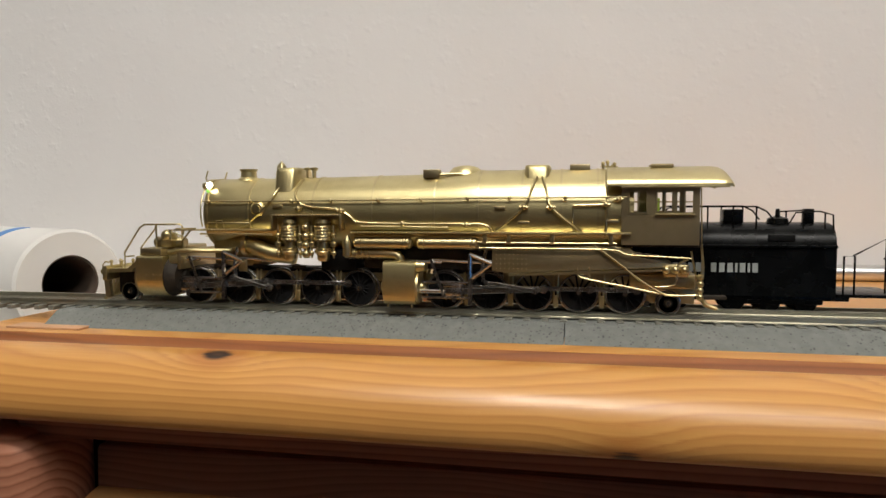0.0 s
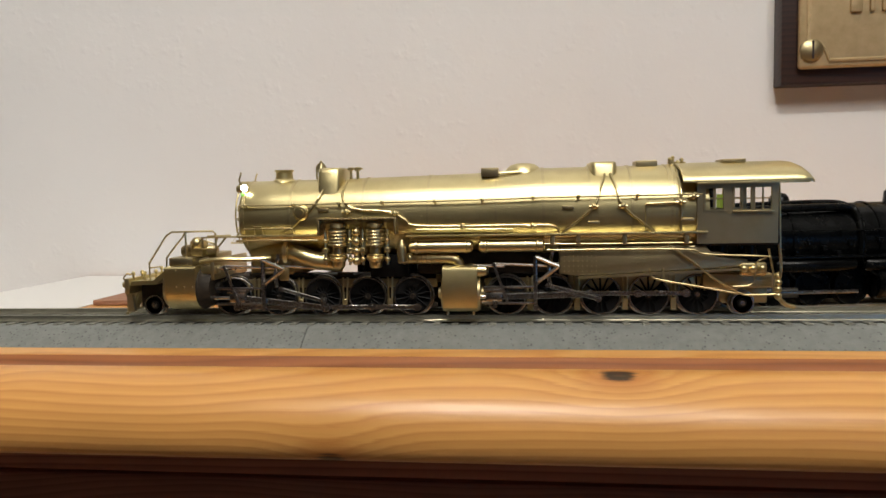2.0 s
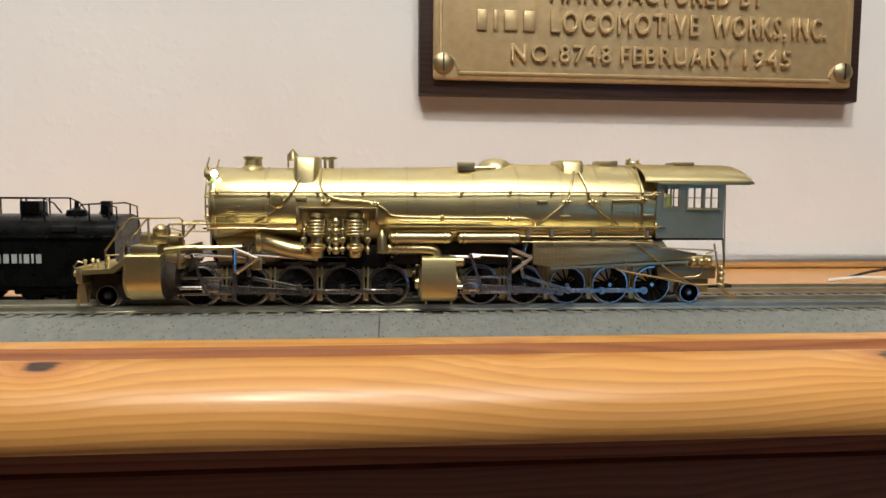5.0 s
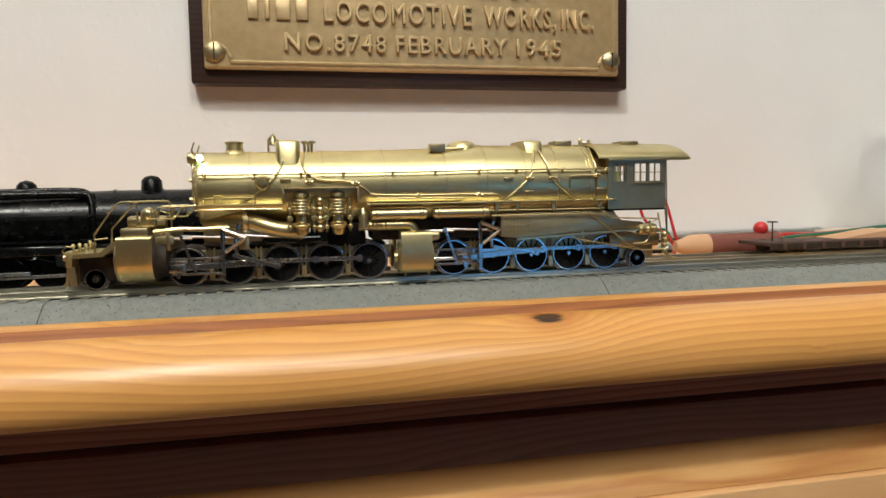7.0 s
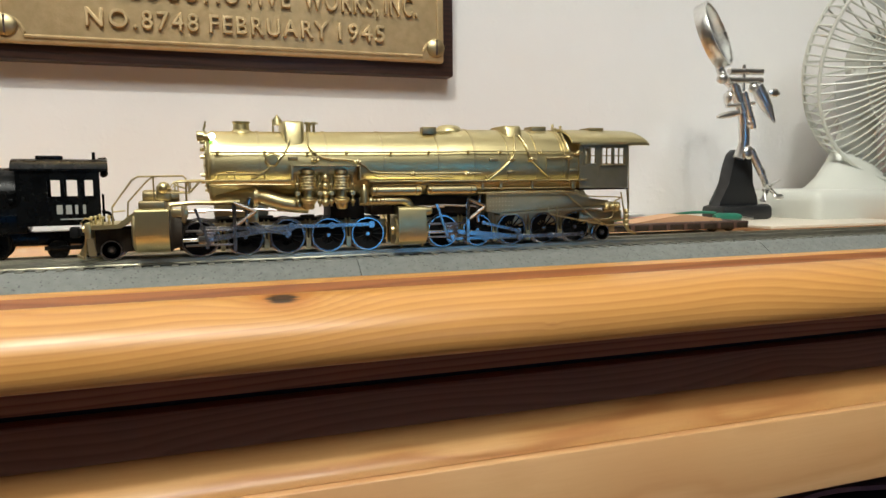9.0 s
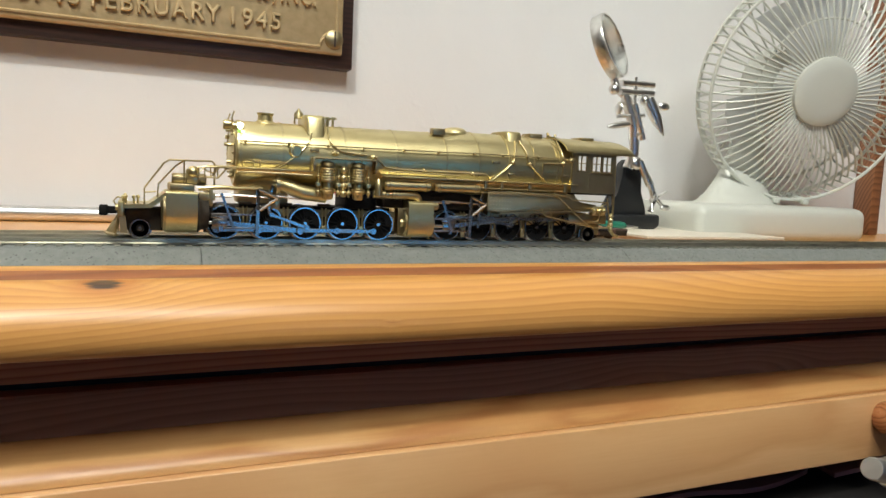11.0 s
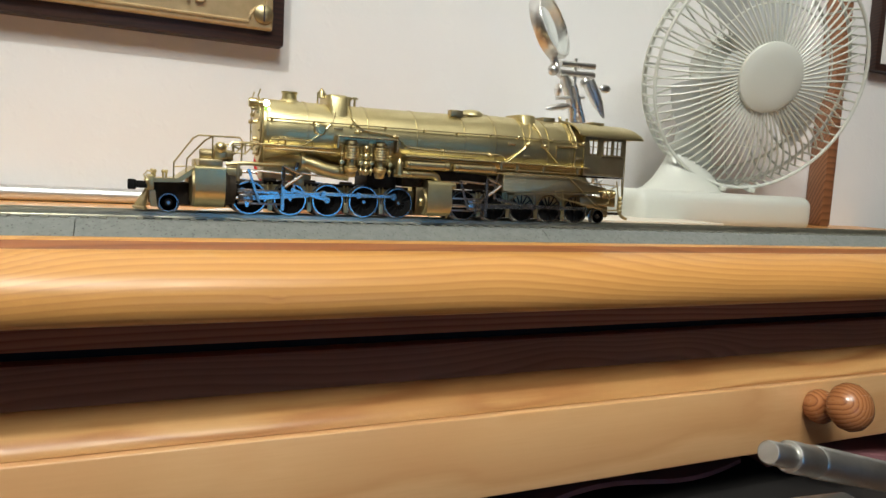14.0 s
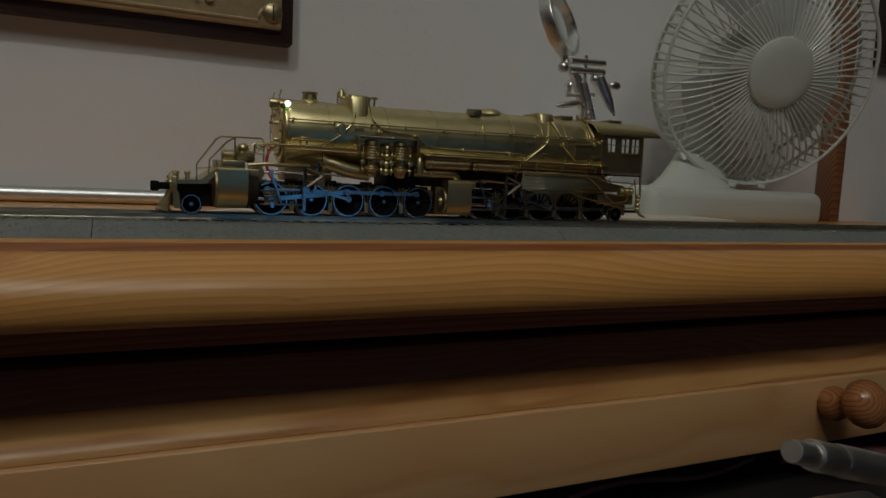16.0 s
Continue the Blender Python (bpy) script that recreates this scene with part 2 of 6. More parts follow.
def part(name, bm, mat, parent=None, label="", smooth=40):
    ob = new(name, finish(bm, name, mat, smooth) if isinstance(bm, bmesh.types.BMesh) else bm)
    if parent:
        ob.parent = parent
    if label:
        ob["label"] = label
    return ob


def box(x0, x1, y0, y1, z0, z1, bevel=0.0, bm=None, seg=2, scale=MM):
    bm = bm or bmesh.new()
    r = bmesh.ops.create_cube(bm, size=1.0)
    vs = r["verts"]
    for v in vs:
        v.co = Vector(((x0 + x1) / 2 + v.co.x * (x1 - x0), (y0 + y1) / 2 + v.co.y * (y1 - y0), (z0 + z1) / 2 + v.co.z * (z1 - z0))) * scale
    if bevel:
        es = list({e for v in vs for e in v.link_edges})
        bmesh.ops.bevel(bm, geom=es, offset=bevel * scale, segments=seg, profile=0.5, affect="EDGES", clamp_overlap=True)
    return bm


def rod(p, q, r, r2=None, seg=12, bm=None, scale=MM, caps=True):
    """A round bar from p to q."""
    bm = bm or bmesh.new()
    p, q = Vector(p) * scale, Vector(q) * scale
    d = q - p
    m = Matrix.Translation((p + q) / 2) @ d.to_track_quat("Z", "Y").to_matrix().to_4x4()
    bmesh.ops.create_cone(bm, cap_ends=caps, segments=seg, radius1=r * scale, radius2=(r if r2 is None else r2) * scale, depth=d.length, matrix=m)
    return bm


def ball(p, r, bm=None, seg=12, scale=MM, squash=(1, 1, 1)):
    bm = bm or bmesh.new()
    m = Matrix.Translation(Vector(p) * scale) @ Matrix.Diagonal((*squash, 1))
    bmesh.ops.create_uvsphere(bm, u_segments=seg, v_segments=max(6, seg // 2), radius=r * scale, matrix=m)
    return bm


def pipe(points, r, bm=None, seg=8, scale=MM):
    """A bent tube through points."""
    bm = bm or bmesh.new()
    pts = [Vector(p) * scale for p in points]
    rings = []
    up = Vector((0.31, 0.17, 0.93))
    for i, p in enumerate(pts):
        d = (pts[min(i + 1, len(pts) - 1)] - pts[max(i - 1, 0)]).normalized()
        a = d.cross(up)
        a = a.normalized() if a.length > 1e-4 else Vector((1, 0, 0))
        b = d.cross(a)
        rings.append([bm.verts.new(p + (a * math.cos(k * math.tau / seg) + b * math.sin(k * math.tau / seg)) * r * scale) for k in range(seg)])
    for u, v in zip(rings, rings[1:]):
        for k in range(seg):
            bm.faces.new((u[k], u[(k + 1) % seg], v[(k + 1) % seg], v[k]))
    bm.faces.new(rings[0]), bm.faces.new(list(reversed(rings[-1])))
    return bm


def bend(points, n=6):
    """Points of a smooth curve through the given ones."""
    p = [Vector(q) for q in points]
    p = [p[0] * 2 - p[1], *p, p[-1] * 2 - p[-2]]
    out = []
    for i in range(1, len(p) - 2):
        for k in range(n):
            t = k / n
            a, b, c, d = p[i - 1:i + 3]
            out.append(0.5 * (2 * b + (c - a) * t + (2 * a - 5 * b + 4 * c - d) * t * t + (3 * b - a - 3 * c + d) * t ** 3))
    return out + [p[-2]]


def lathe(profile, origin=(0, 0, 0), axis="X", seg=32, bm=None, scale=MM):
    """A turned body: profile of (along, radius)."""
    bm = bm or bmesh.new()
    rings = []
    for a, r in profile:
        ring = []
        for k in range(seg):
            c, s = r * math.cos(k * math.tau / seg), r * math.sin(k * math.tau / seg)
            q = {"X": (a, c, s), "Y": (c, a, s), "Z": (c, s, a)}[axis]
            ring.append(bm.verts.new((Vector(q) + Vector(origin)) * scale))
        rings.append(ring)
    for u, v in zip(rings, rings[1:]):
        for k in range(seg):
            bm.faces.new((u[k], u[(k + 1) % seg], v[(k + 1) % seg], v[k]))
    closed = tuple(profile[0]) == tuple(profile[-1])
    if profile[0][1] > 1e-6 and not closed:
        bm.faces.new(rings[0])
    if profile[-1][1] > 1e-6 and not closed:
        bm.faces.new(list(reversed(rings[-1])))
    bmesh.ops.remove_doubles(bm, verts=[v for r in rings for v in r], dist=1e-7)
    return bm


def plate(outline, y0, y1, bm=None, scale=MM, bevel=0.0):
    """A flat plate: an outline of (x, z), from y0 to y1."""
    bm = bm or bmesh.new()
    a = [bm.verts.new(Vector((x, y0, z)) * scale) for x, z in outline]
    b = [bm.verts.new(Vector((x, y1, z)) * scale) for x, z in outline]
    n = len(a)
    fs = [bm.faces.new(a), bm.faces.new(list(reversed(b)))]
    for k in range(n):
        fs.append(bm.faces.new((a[k], b[k], b[(k + 1) % n], a[(k + 1) % n])))
    if bevel:
        es = list({e for f in fs[:2] for e in f.edges})
        bmesh.ops.bevel(bm, geom=es, offset=bevel * scale, segments=2, profile=0.5, affect="EDGES", clamp_overlap=True)
    return bm


def run(outline, x0, x1, bm=None, scale=MM):
    """A moulding: an outline of (y, z), drawn out along x."""
    bm = bm or bmesh.new()
    a = [bm.verts.new(Vector((x0, y, z)) * scale) for y, z in outline]
    b = [bm.verts.new(Vector((x1, y, z)) * scale) for y, z in outline]
    n = len(a)
    bm.faces.new(a), bm.faces.new(list(reversed(b)))
    for k in range(n):
        bm.faces.new((a[k], b[k], b[(k + 1) % n], a[(k + 1) % n]))
    return bm


def torus(center, normal, R, r, bm=None, seg=48, sub=8, scale=MM, arc=math.tau, start=0.0):
    bm = bm or bmesh.new()
    q = Vector(normal).to_track_quat("Z", "Y").to_matrix()
    c = Vector(center)
    pts = [c + q @ Vector((R * math.cos(start + arc * k / seg), R * math.sin(start + arc * k / seg), 0)) for k in range(seg + 1)]
    rings = []
    for k, p in enumerate(pts):
        out = (p - c).normalized()
        n = q @ Vector((0, 0, 1))
        rings.append([bm.verts.new((p + (out * math.cos(j * math.tau / sub) + n * math.sin(j * math.tau / sub)) * r) * scale) for j in range(sub)])
    for u, v in zip(rings, rings[1:]):
        for k in range(sub):
            bm.faces.new((u[k], u[(k + 1) % sub], v[(k + 1) % sub], v[k]))
    if arc > 6.28:
        bmesh.ops.remove_doubles(bm, verts=[v for r_ in (rings[0], rings[-1]) for v in r_], dist=1e-6)
    return bm


def thing(name, label, category, group="", kind="", at=(0, 0, 0)):
    ob = new(name)
    ob.location = at
    ob.empty_display_size = 0.02
    return tagged(ob, label, category, group, kind)


def structure(name, bm, mat, label="", smooth=40):
    ob = part(name, bm, mat, None, "", smooth)
    return tagged(ob, label, "", "", "structure")

# ---- the room ----
WALL_Y = 0.2125
X0, X1, Y0, FLOOR_Z, CEIL_Z = -2.6, 2.9, -3.6, -0.95, 1.45
structure("wall_north", box(X0, X1, WALL_Y, WALL_Y + 0.1, FLOOR_Z, CEIL_Z, scale=1), PLASTER, "white rough plaster wall behind the shelf")
# Unseen walls, ceiling and floor, their dark colours chosen to cut bounced light.
structure("wall_south", box(X0, X1, Y0 - 0.1, Y0, FLOOR_Z, CEIL_Z, scale=1), ROOM_WALL, "unseen room wall, darkened to limit bounced light")
structure("wall_west", box(X0 - 0.1, X0, Y0 - 0.1, WALL_Y + 0.1, FLOOR_Z, CEIL_Z, scale=1), ROOM_WALL, "unseen room wall, darkened to limit bounced light")
structure("wall_east", box(X1, X1 + 0.1, Y0 - 0.1, WALL_Y + 0.1, FLOOR_Z, CEIL_Z, scale=1), ROOM_WALL, "unseen room wall, darkened to limit bounced light")
structure("ceiling", box(X0 - 0.1, X1 + 0.1, Y0 - 0.1, WALL_Y + 0.1, CEIL_Z, CEIL_Z + 0.1, scale=1), CEIL, "unseen ceiling, greyed to limit bounced light")
structure("floor", box(X0 - 0.1, X1 + 0.1, Y0 - 0.1, WALL_Y + 0.1, FLOOR_Z - 0.1, FLOOR_Z, scale=1), FLOOR, "unseen brown wooden floor, kept dark")


def ceiling_lamp():
    x, y, z = LAMP_AT
    lamp = thing("ceiling_lamp", "white ceiling lamp with two lit bulbs", "lamp", at=(x, y, CEIL_Z))
    part("bar", box(-130, 130, -20, 20, -22, 0, 4), WHITE_PLASTIC, lamp)
    for dx in (-70, 70):
        part("socket", rod((dx, 0, -22), (dx, 0, -48), 18), WHITE_PLASTIC, lamp)
    # Unseen ceiling rose, added only to go with the fill bulb.
    pend = thing("fill_bulb_rose", "white ceiling rose above the added fill bulb", "lamp", at=(FILL_BULB_AT[0], FILL_BULB_AT[1], CEIL_Z))
    part("rose", lathe([(-14, 30), (-2, 34), (0, 34)], (0, 0, 0), "Z", 24), WHITE_PLASTIC, pend)


ceiling_lamp()


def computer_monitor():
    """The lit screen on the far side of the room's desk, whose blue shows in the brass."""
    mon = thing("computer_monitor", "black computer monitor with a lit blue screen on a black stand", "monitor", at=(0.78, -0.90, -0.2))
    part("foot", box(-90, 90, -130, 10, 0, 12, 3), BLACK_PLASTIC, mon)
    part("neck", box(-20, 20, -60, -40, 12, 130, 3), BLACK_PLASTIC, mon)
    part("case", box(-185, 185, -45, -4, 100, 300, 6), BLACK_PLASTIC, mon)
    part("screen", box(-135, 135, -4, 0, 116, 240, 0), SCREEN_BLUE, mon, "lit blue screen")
    desk = thing("side_desk", "brown wooden desk under the monitor", "desk", at=(0.78, -1.0, FLOOR_Z))
    part("desktop", box(-350, 350, -200, 130, 715, 740, 3), POST_WOOD, desk)
    for sx in (-320, 320):
        for sy in (-170, 100):
            part("leg", box(sx - 20, sx + 20, sy - 20, sy + 20, 0, 714, 2), POST_WOOD, desk)


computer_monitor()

# ---- the pine chest that carries the railway ----
TOP = -9.0  # top of the chest, mm
LEFT, RIGHT = -168, 1300


def chest():
    c = thing("pine_chest", "varnished orange pine chest with a rounded top edge and drawers", "chest")
    nose = [(211, TOP), (-36.2, TOP), (-37.2, TOP - 0.4), (-37.4, TOP - 4.4), (-41.8, TOP - 4.4), (-42.0, TOP - 3.2),
            (-45.5, TOP - 3.1), (-49, TOP - 4.0), (-53, TOP - 5.7), (-57, TOP - 8.3), (-60.2, TOP - 11.6), (-62.4, TOP - 15.2),
            (-63.4, TOP - 19.0), (-63.5, TOP - 22.5), (-62.7, TOP - 25.8), (-60.8, TOP - 28.0), (-57.0, TOP - 29.2), (-47.5, TOP - 29.6), (211, TOP - 29.6)]
    part("top_board", run(nose, LEFT, RIGHT), PINE_NOSE, c, "rounded pine top board with dark knots", 50)
    part("groove_strip", run([(-37.5, TOP - 0.5), (-38.4, TOP - 1.0), (-39.6, TOP - 2.2), (-40.8, TOP - 3.0), (-41.9, TOP - 3.3), (-41.9, TOP - 4.3), (-37.5, TOP - 4.3)], LEFT, RIGHT), PINE_GROOVE, c, "darker red-brown groove strip")
    # moulding and frieze under the nose, their shade partly put into darker pine
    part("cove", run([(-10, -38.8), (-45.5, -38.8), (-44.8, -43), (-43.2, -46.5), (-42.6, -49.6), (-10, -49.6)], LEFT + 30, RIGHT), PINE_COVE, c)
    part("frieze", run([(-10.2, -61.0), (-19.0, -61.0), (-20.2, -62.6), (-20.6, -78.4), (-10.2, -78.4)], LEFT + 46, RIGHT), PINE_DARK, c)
    # Carcass coloured black, so the gap under the cove reads as deep shade.
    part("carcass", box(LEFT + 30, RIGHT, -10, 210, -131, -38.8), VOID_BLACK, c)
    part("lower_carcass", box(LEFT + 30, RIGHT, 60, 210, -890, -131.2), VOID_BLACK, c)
    part("ledge_moulding", run([(-10, -78.6), (-21, -78.6), (-25, -79.2), (-30, -80.6), (-35.5, -83.0), (-39.6, -86.0), (-41.6, -88.6), (-41.8, -90.2), (-10, -90.2)], LEFT + 46, RIGHT), PINE_LEDGE, c)
    d = part("drawer_front", box(LEFT + 60, RIGHT - 40, -45.4, -25, -131.5, -90.6, 0.9, seg=3), PINE_PALE, c, "pale pine drawer front with a turned knob")
    knob = [(0, 7.5), (-1.5, 8.2), (-4, 10.0), (-8, 10.6), (-11, 9.4), (-14, 6.8), (-16, 6.6), (-18.5, 9.8), (-22, 13.0), (-26, 14.2), (-30.5, 13.4), (-34.5, 10.4), (-37, 5.8), (-38, 0)]
    turned = part("knob", lathe(knob, (0, 0, 0), "Y", 28), PINE_KNOB, d, "turned two-lobed pine knob", 60)
    turned.location, turned.rotation_euler = (0.907, -0.0440, -0.1065), (radians(-17), 0, 0)
    part("corner_post", box(LEFT - 2, LEFT + 44, -58, -12, -600, -46, 12, seg=4), PINE_COVE, c, "red-brown pine corner post")
    part("plinth", box(LEFT + 30, RIGHT, -45, 210, -941, -891, 3), PINE_DARK, c)
    return c


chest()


def magazine(x, y, z, turn, label):
    m = thing("magazine", label, "magazine", at=(x, y, z))
    bm = bmesh.new()
    for i in range(12):
        for k in range(2):
            bm.verts.new(((-90 + i * 16) * MM, (-60 + 120 * k) * MM, (5 * math.sin(i * 0.55) + 2 * k) * MM))
    bm.verts.ensure_lookup_table()
    for i in range(11):
        bm.faces.new([bm.verts[j] for j in (2 * i, 2 * i + 2, 2 * i + 3, 2 * i + 1)])
    top = bmesh.ops.extrude_face_region(bm, geom=list(bm.faces))
    for v in top["geom"]:
        if isinstance(v, bmesh.types.BMVert):
            v.co.z += 0.003
    part("cover", bm, PINK_PAPER, m)
    m.rotation_euler = (0, 0, radians(turn))


def shelf_inside():
    s = thing("lower_shelf", "open shelf below the drawer, blackened for shade", "shelf")
    # Board coloured black for the shade below the drawer.
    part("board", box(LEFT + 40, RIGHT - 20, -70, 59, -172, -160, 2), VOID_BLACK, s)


shelf_inside()
magazine(0.80, 0.040, -0.1535, 6, "pink magazine lying on the black shelf")
magazine(1.00, 0.020, -0.1535, -10, "pink magazine lying open on the black shelf")


def steel_handle():
    h = thing("steel_frame", "brushed stainless steel tube frame with a collared end", "metal frame", at=(0.7225, -0.1655, -0.0660))
    d = Vector((1.0, 0.16, -0.30)).normalized()
    a = lambda s: tuple(d * s)
    part("stub", lathe([(0, 0), (0, 3.7), (0.7, 4.2), (15, 4.2)], (0, 0, 0), "X", 24), BRUSHED, h)
    part("collar", lathe([(13.5, 4.2), (13.5, 5.3), (14.2, 5.8), (31, 5.8), (31.8, 5.3), (31.8, 4.1)], (0, 0, 0), "X", 24), BRUSHED, h)
    part("tube", lathe([(31.5, 5.0), (33, 6.2), (220, 6.4), (220, 0)], (0, 0, 0), "X", 24), BRUSHED, h)
    part("cross_tube", pipe([(-45, -6, -29), (20, -6, -17), (50, -6, -13), (62, -5, -15), (72, -3, -22), (76, 0, -40), (77, 0, -120)], 5.0, seg=16), BRUSHED, h)
    part("leg", rod((170, 2, -2), (-82, 4, -841), 5, seg=14), BRUSHED, h)
    h.rotation_euler = d.to_track_quat("X", "Z").to_euler()


steel_handle()


# ---- railway ----
TIE_BROWN = matt_black("grey_brown_tie", (0.125, 0.122, 0.100), 0.7, 0.3)


def rail_outline(y, z):
    return [(y - 1.15, z - 2.5), (y + 1.15, z - 2.5), (y + 1.15, z - 2.2), (y + 0.32, z - 1.8), (y + 0.32, z - 0.9), (y + 0.55, z - 0.7), (y + 0.52, z - 0.06), (y + 0.4, z),
            (y - 0.4, z), (y - 0.52, z - 0.06), (y - 0.55, z - 0.7), (y - 0.32, z - 0.9), (y - 0.32, z - 1.8), (y - 1.15, z - 2.2)]


def track(label, y, z, x0, x1, step=6.9):
    t = thing("model_track", label, "railway track", "model railway tracks")
    for s in (-1, 1):
        part("rail", run(rail_outline(y + s * 8.65, z), x0, x1), RAIL, t, "nickel silver rail")
    tie = finish(box(-1.35, 1.35, -14.2, 14.2, -1.9, 0, 0.25, seg=1), "tie", TIE_BROWN, 0)
    n = int((x1 - x0) / step)
    for i in range(n):
        o = part("tie", tie, None, t)
        o.location = ((x0 + 3 + i * step) * MM, y * MM, (z - 2.5) * MM)
    return t


track("model railway track with bright rails on a grey roadbed", 0, 0, -330, 1260)

def back_line(x):
    """The back track's distance behind the front one, mm: straight, easing away, straight."""
    u = min(max((x - 190) / 280, 0), 1)
    return 42 + 30 * (3 * u * u - 2 * u ** 3)


def back_track():
    t = thing("model_track", "curving model railway track laid flat on the pine top", "railway track", "model railway tracks")
    z = TOP + 4.45
    xs = [20 + 15 * i for i in range(52)]
    for s in (-1, 1):
        bm = bmesh.new()
        rings = [[bm.verts.new(Vector((x, y, zz)) * MM) for y, zz in rail_outline(back_line(x) + s * 8.65, z)] for x in xs]
        for u, v in zip(rings, rings[1:]):
            for k in range(len(u)):
                bm.faces.new((u[k], u[(k + 1) % len(u)], v[(k + 1) % len(u)], v[k]))
        bm.faces.new(rings[0]), bm.faces.new(list(reversed(rings[-1])))
        part("rail", bm, RAIL, t, "nickel silver rail")
    tie = finish(box(-1.35, 1.35, -14.2, 14.2, -1.9, 0, 0.25, seg=1), "tie", TIE_BROWN, 0)
    for i in range(int(765 / 6.9)):
        x = 22 + i * 6.9
        o = part("tie", tie, None, t)
        o.location = (x * MM, back_line(x) * MM, (z - 2.5) * MM)
        o.rotation_euler = (0, 0, math.atan((back_line(x + 1) - back_line(x - 1)) / 2))


back_track()


def roadbed():
    edges = [-139.6, 73.8, 289.2, 505.1, 720.5, 936, 1150, 1290]
    for a, b in zip(edges, edges[1:]):
        o = part("roadbed_section", run([(-18.6, -3.1), (18.6, -3.1), (20.2, -3.7), (28.2, TOP + 0.05), (-28.2, TOP + 0.05), (-20.2, -3.7)], a + 0.15, b - 0.15), FOAM)
        tagged(o, "grey foam roadbed section with sloping sides on the pine top", "roadbed", "roadbed sections")


roadbed()
shim = part("wooden_shim", box(-152, -118, -33.5, -24, TOP + 0.02, TOP + 0.9, 0.2), CUT_WOOD)
tagged(shim, "thin pale wooden shim under the roadbed's end", "shim")


# ---- things behind the track ----
def plaque():
    p = thing("builders_plate", "cast bronze builder's plate with raised lettering on a dark wooden board", "wall plaque", at=(0.4715, WALL_Y, 0.1095))
    part("board", box(-156, 156, -14.5, -0.3, 0, 170, 1.2), WALNUT, p, "dark stained wooden backing board")
    pl = part("plate", box(-147, 147, -19.5, -14.5, 9, 161, 2.0, seg=3), BRONZE, p, "cast bronze plate with a raised rim")
    rim = bmesh.new()
    w, h0, h1, c = 142, 13.5, 156.5, 12
    pts = [(-w, 0, h0 + c)]
    for cx, cz, a0 in ((-w, h0, 90), (w, h0, 180), (w, h1, 270), (-w, h1, 0)):
        for k in range(9):
            a = radians(a0 - k * 11.25)
            pts.append((cx + c * math.cos(a), 0, cz + c * math.sin(a)))
    pts.append(pts[1])
    pipe([(x, -19.6, z) for x, _, z in pts[1:]], 1.3, rim, 6)
    part("raised_rim", rim, BRONZE, pl)
    for sx in (-140.2, 140.2):
        for sz in (19.8, 150):
            s = part("screw", lathe([(0, 7.0), (-1.2, 6.8), (-2.6, 5.0), (-3.2, 0)], (sx, -19.5, sz), "Y", 20), BRASS_DULL, p, "domed brass screw")
            part("slot", box(sx - 0.5, sx + 0.5, -22.9, -21.6, sz - 5.4, sz + 5.4), WALNUT, s)

    def line(text, x, z, size, wide, name="raised_lettering"):
        cu = bpy.data.curves.new(name, "FONT")
        cu.body, cu.size, cu.extrude, cu.bevel_depth, cu.bevel_resolution, cu.resolution_u = text, 1.0, 0.05, 0.03, 1, 3
        cu.offset, cu.space_character = -0.008, 1.22
        tmp = new("tmp", cu)
        bpy.context.view_layer.update()
        me = bpy.data.meshes.new_from_object(tmp.evaluated_get(bpy.context.evaluated_depsgraph_get()))
        bpy.data.objects.remove(tmp)
        xs = [v.co.x for v in me.vertices]
        ys = [v.co.y for v in me.vertices]
        k = wide / (max(xs) - min(xs))
        for v in me.vertices:
            v.co = Vector(((v.co.x - min(xs)) * k + x, -19.5 - (v.co.z + 0.06) * 20, (v.co.y - 0.0) * size / 0.69 + z)) * MM
        me.materials.clear()
        me.materials.append(BRONZE)
        part(name, me, None, pl)

    for text, x, z, size, wide in (("NO.8748", -95, 21.8, 11.2, 68.5), ("FEBRUARY", -20, 21.8, 11.2, 80), ("1945", 67, 21.8, 11.2, 34),
                                   ("LOCOMOTIVE", -68.5, 41.6, 13.4, 102.5), ("WORKS,", 43, 41.6, 13.4, 54), ("INC.", 101, 41.6, 13.4, 25),
                                   ("MANUFACTURED", -69, 62.4, 12.6, 125), ("BY", 63, 62.4, 12.6, 17)):
        line(text, x, z, size, wide)
    # the maker's own name, as plain raised strokes
    for x, wd in ((-118.3, 7.0), (-107, 3.0), (-100, 9.5), (-87, 8.2)):
        part("raised_bar", box(x, x + wd, -21.4, -19.4, 41.6, 55.0, 0.9), BRONZE, pl)
    part("raised_bar", box(-30, 30, -21.4, -19.4, 92, 122, 1.0), BRONZE, pl)
    return p


plaque()


def aluminium_tube():
    t = part("aluminium_tube", rod((215, 200, TOP + 5.2), (800, 200, TOP + 5.2), 5.2, seg=20), ALU)
    tagged(t, "long bright aluminium tube lying along the wall", "tube")


aluminium_tube()


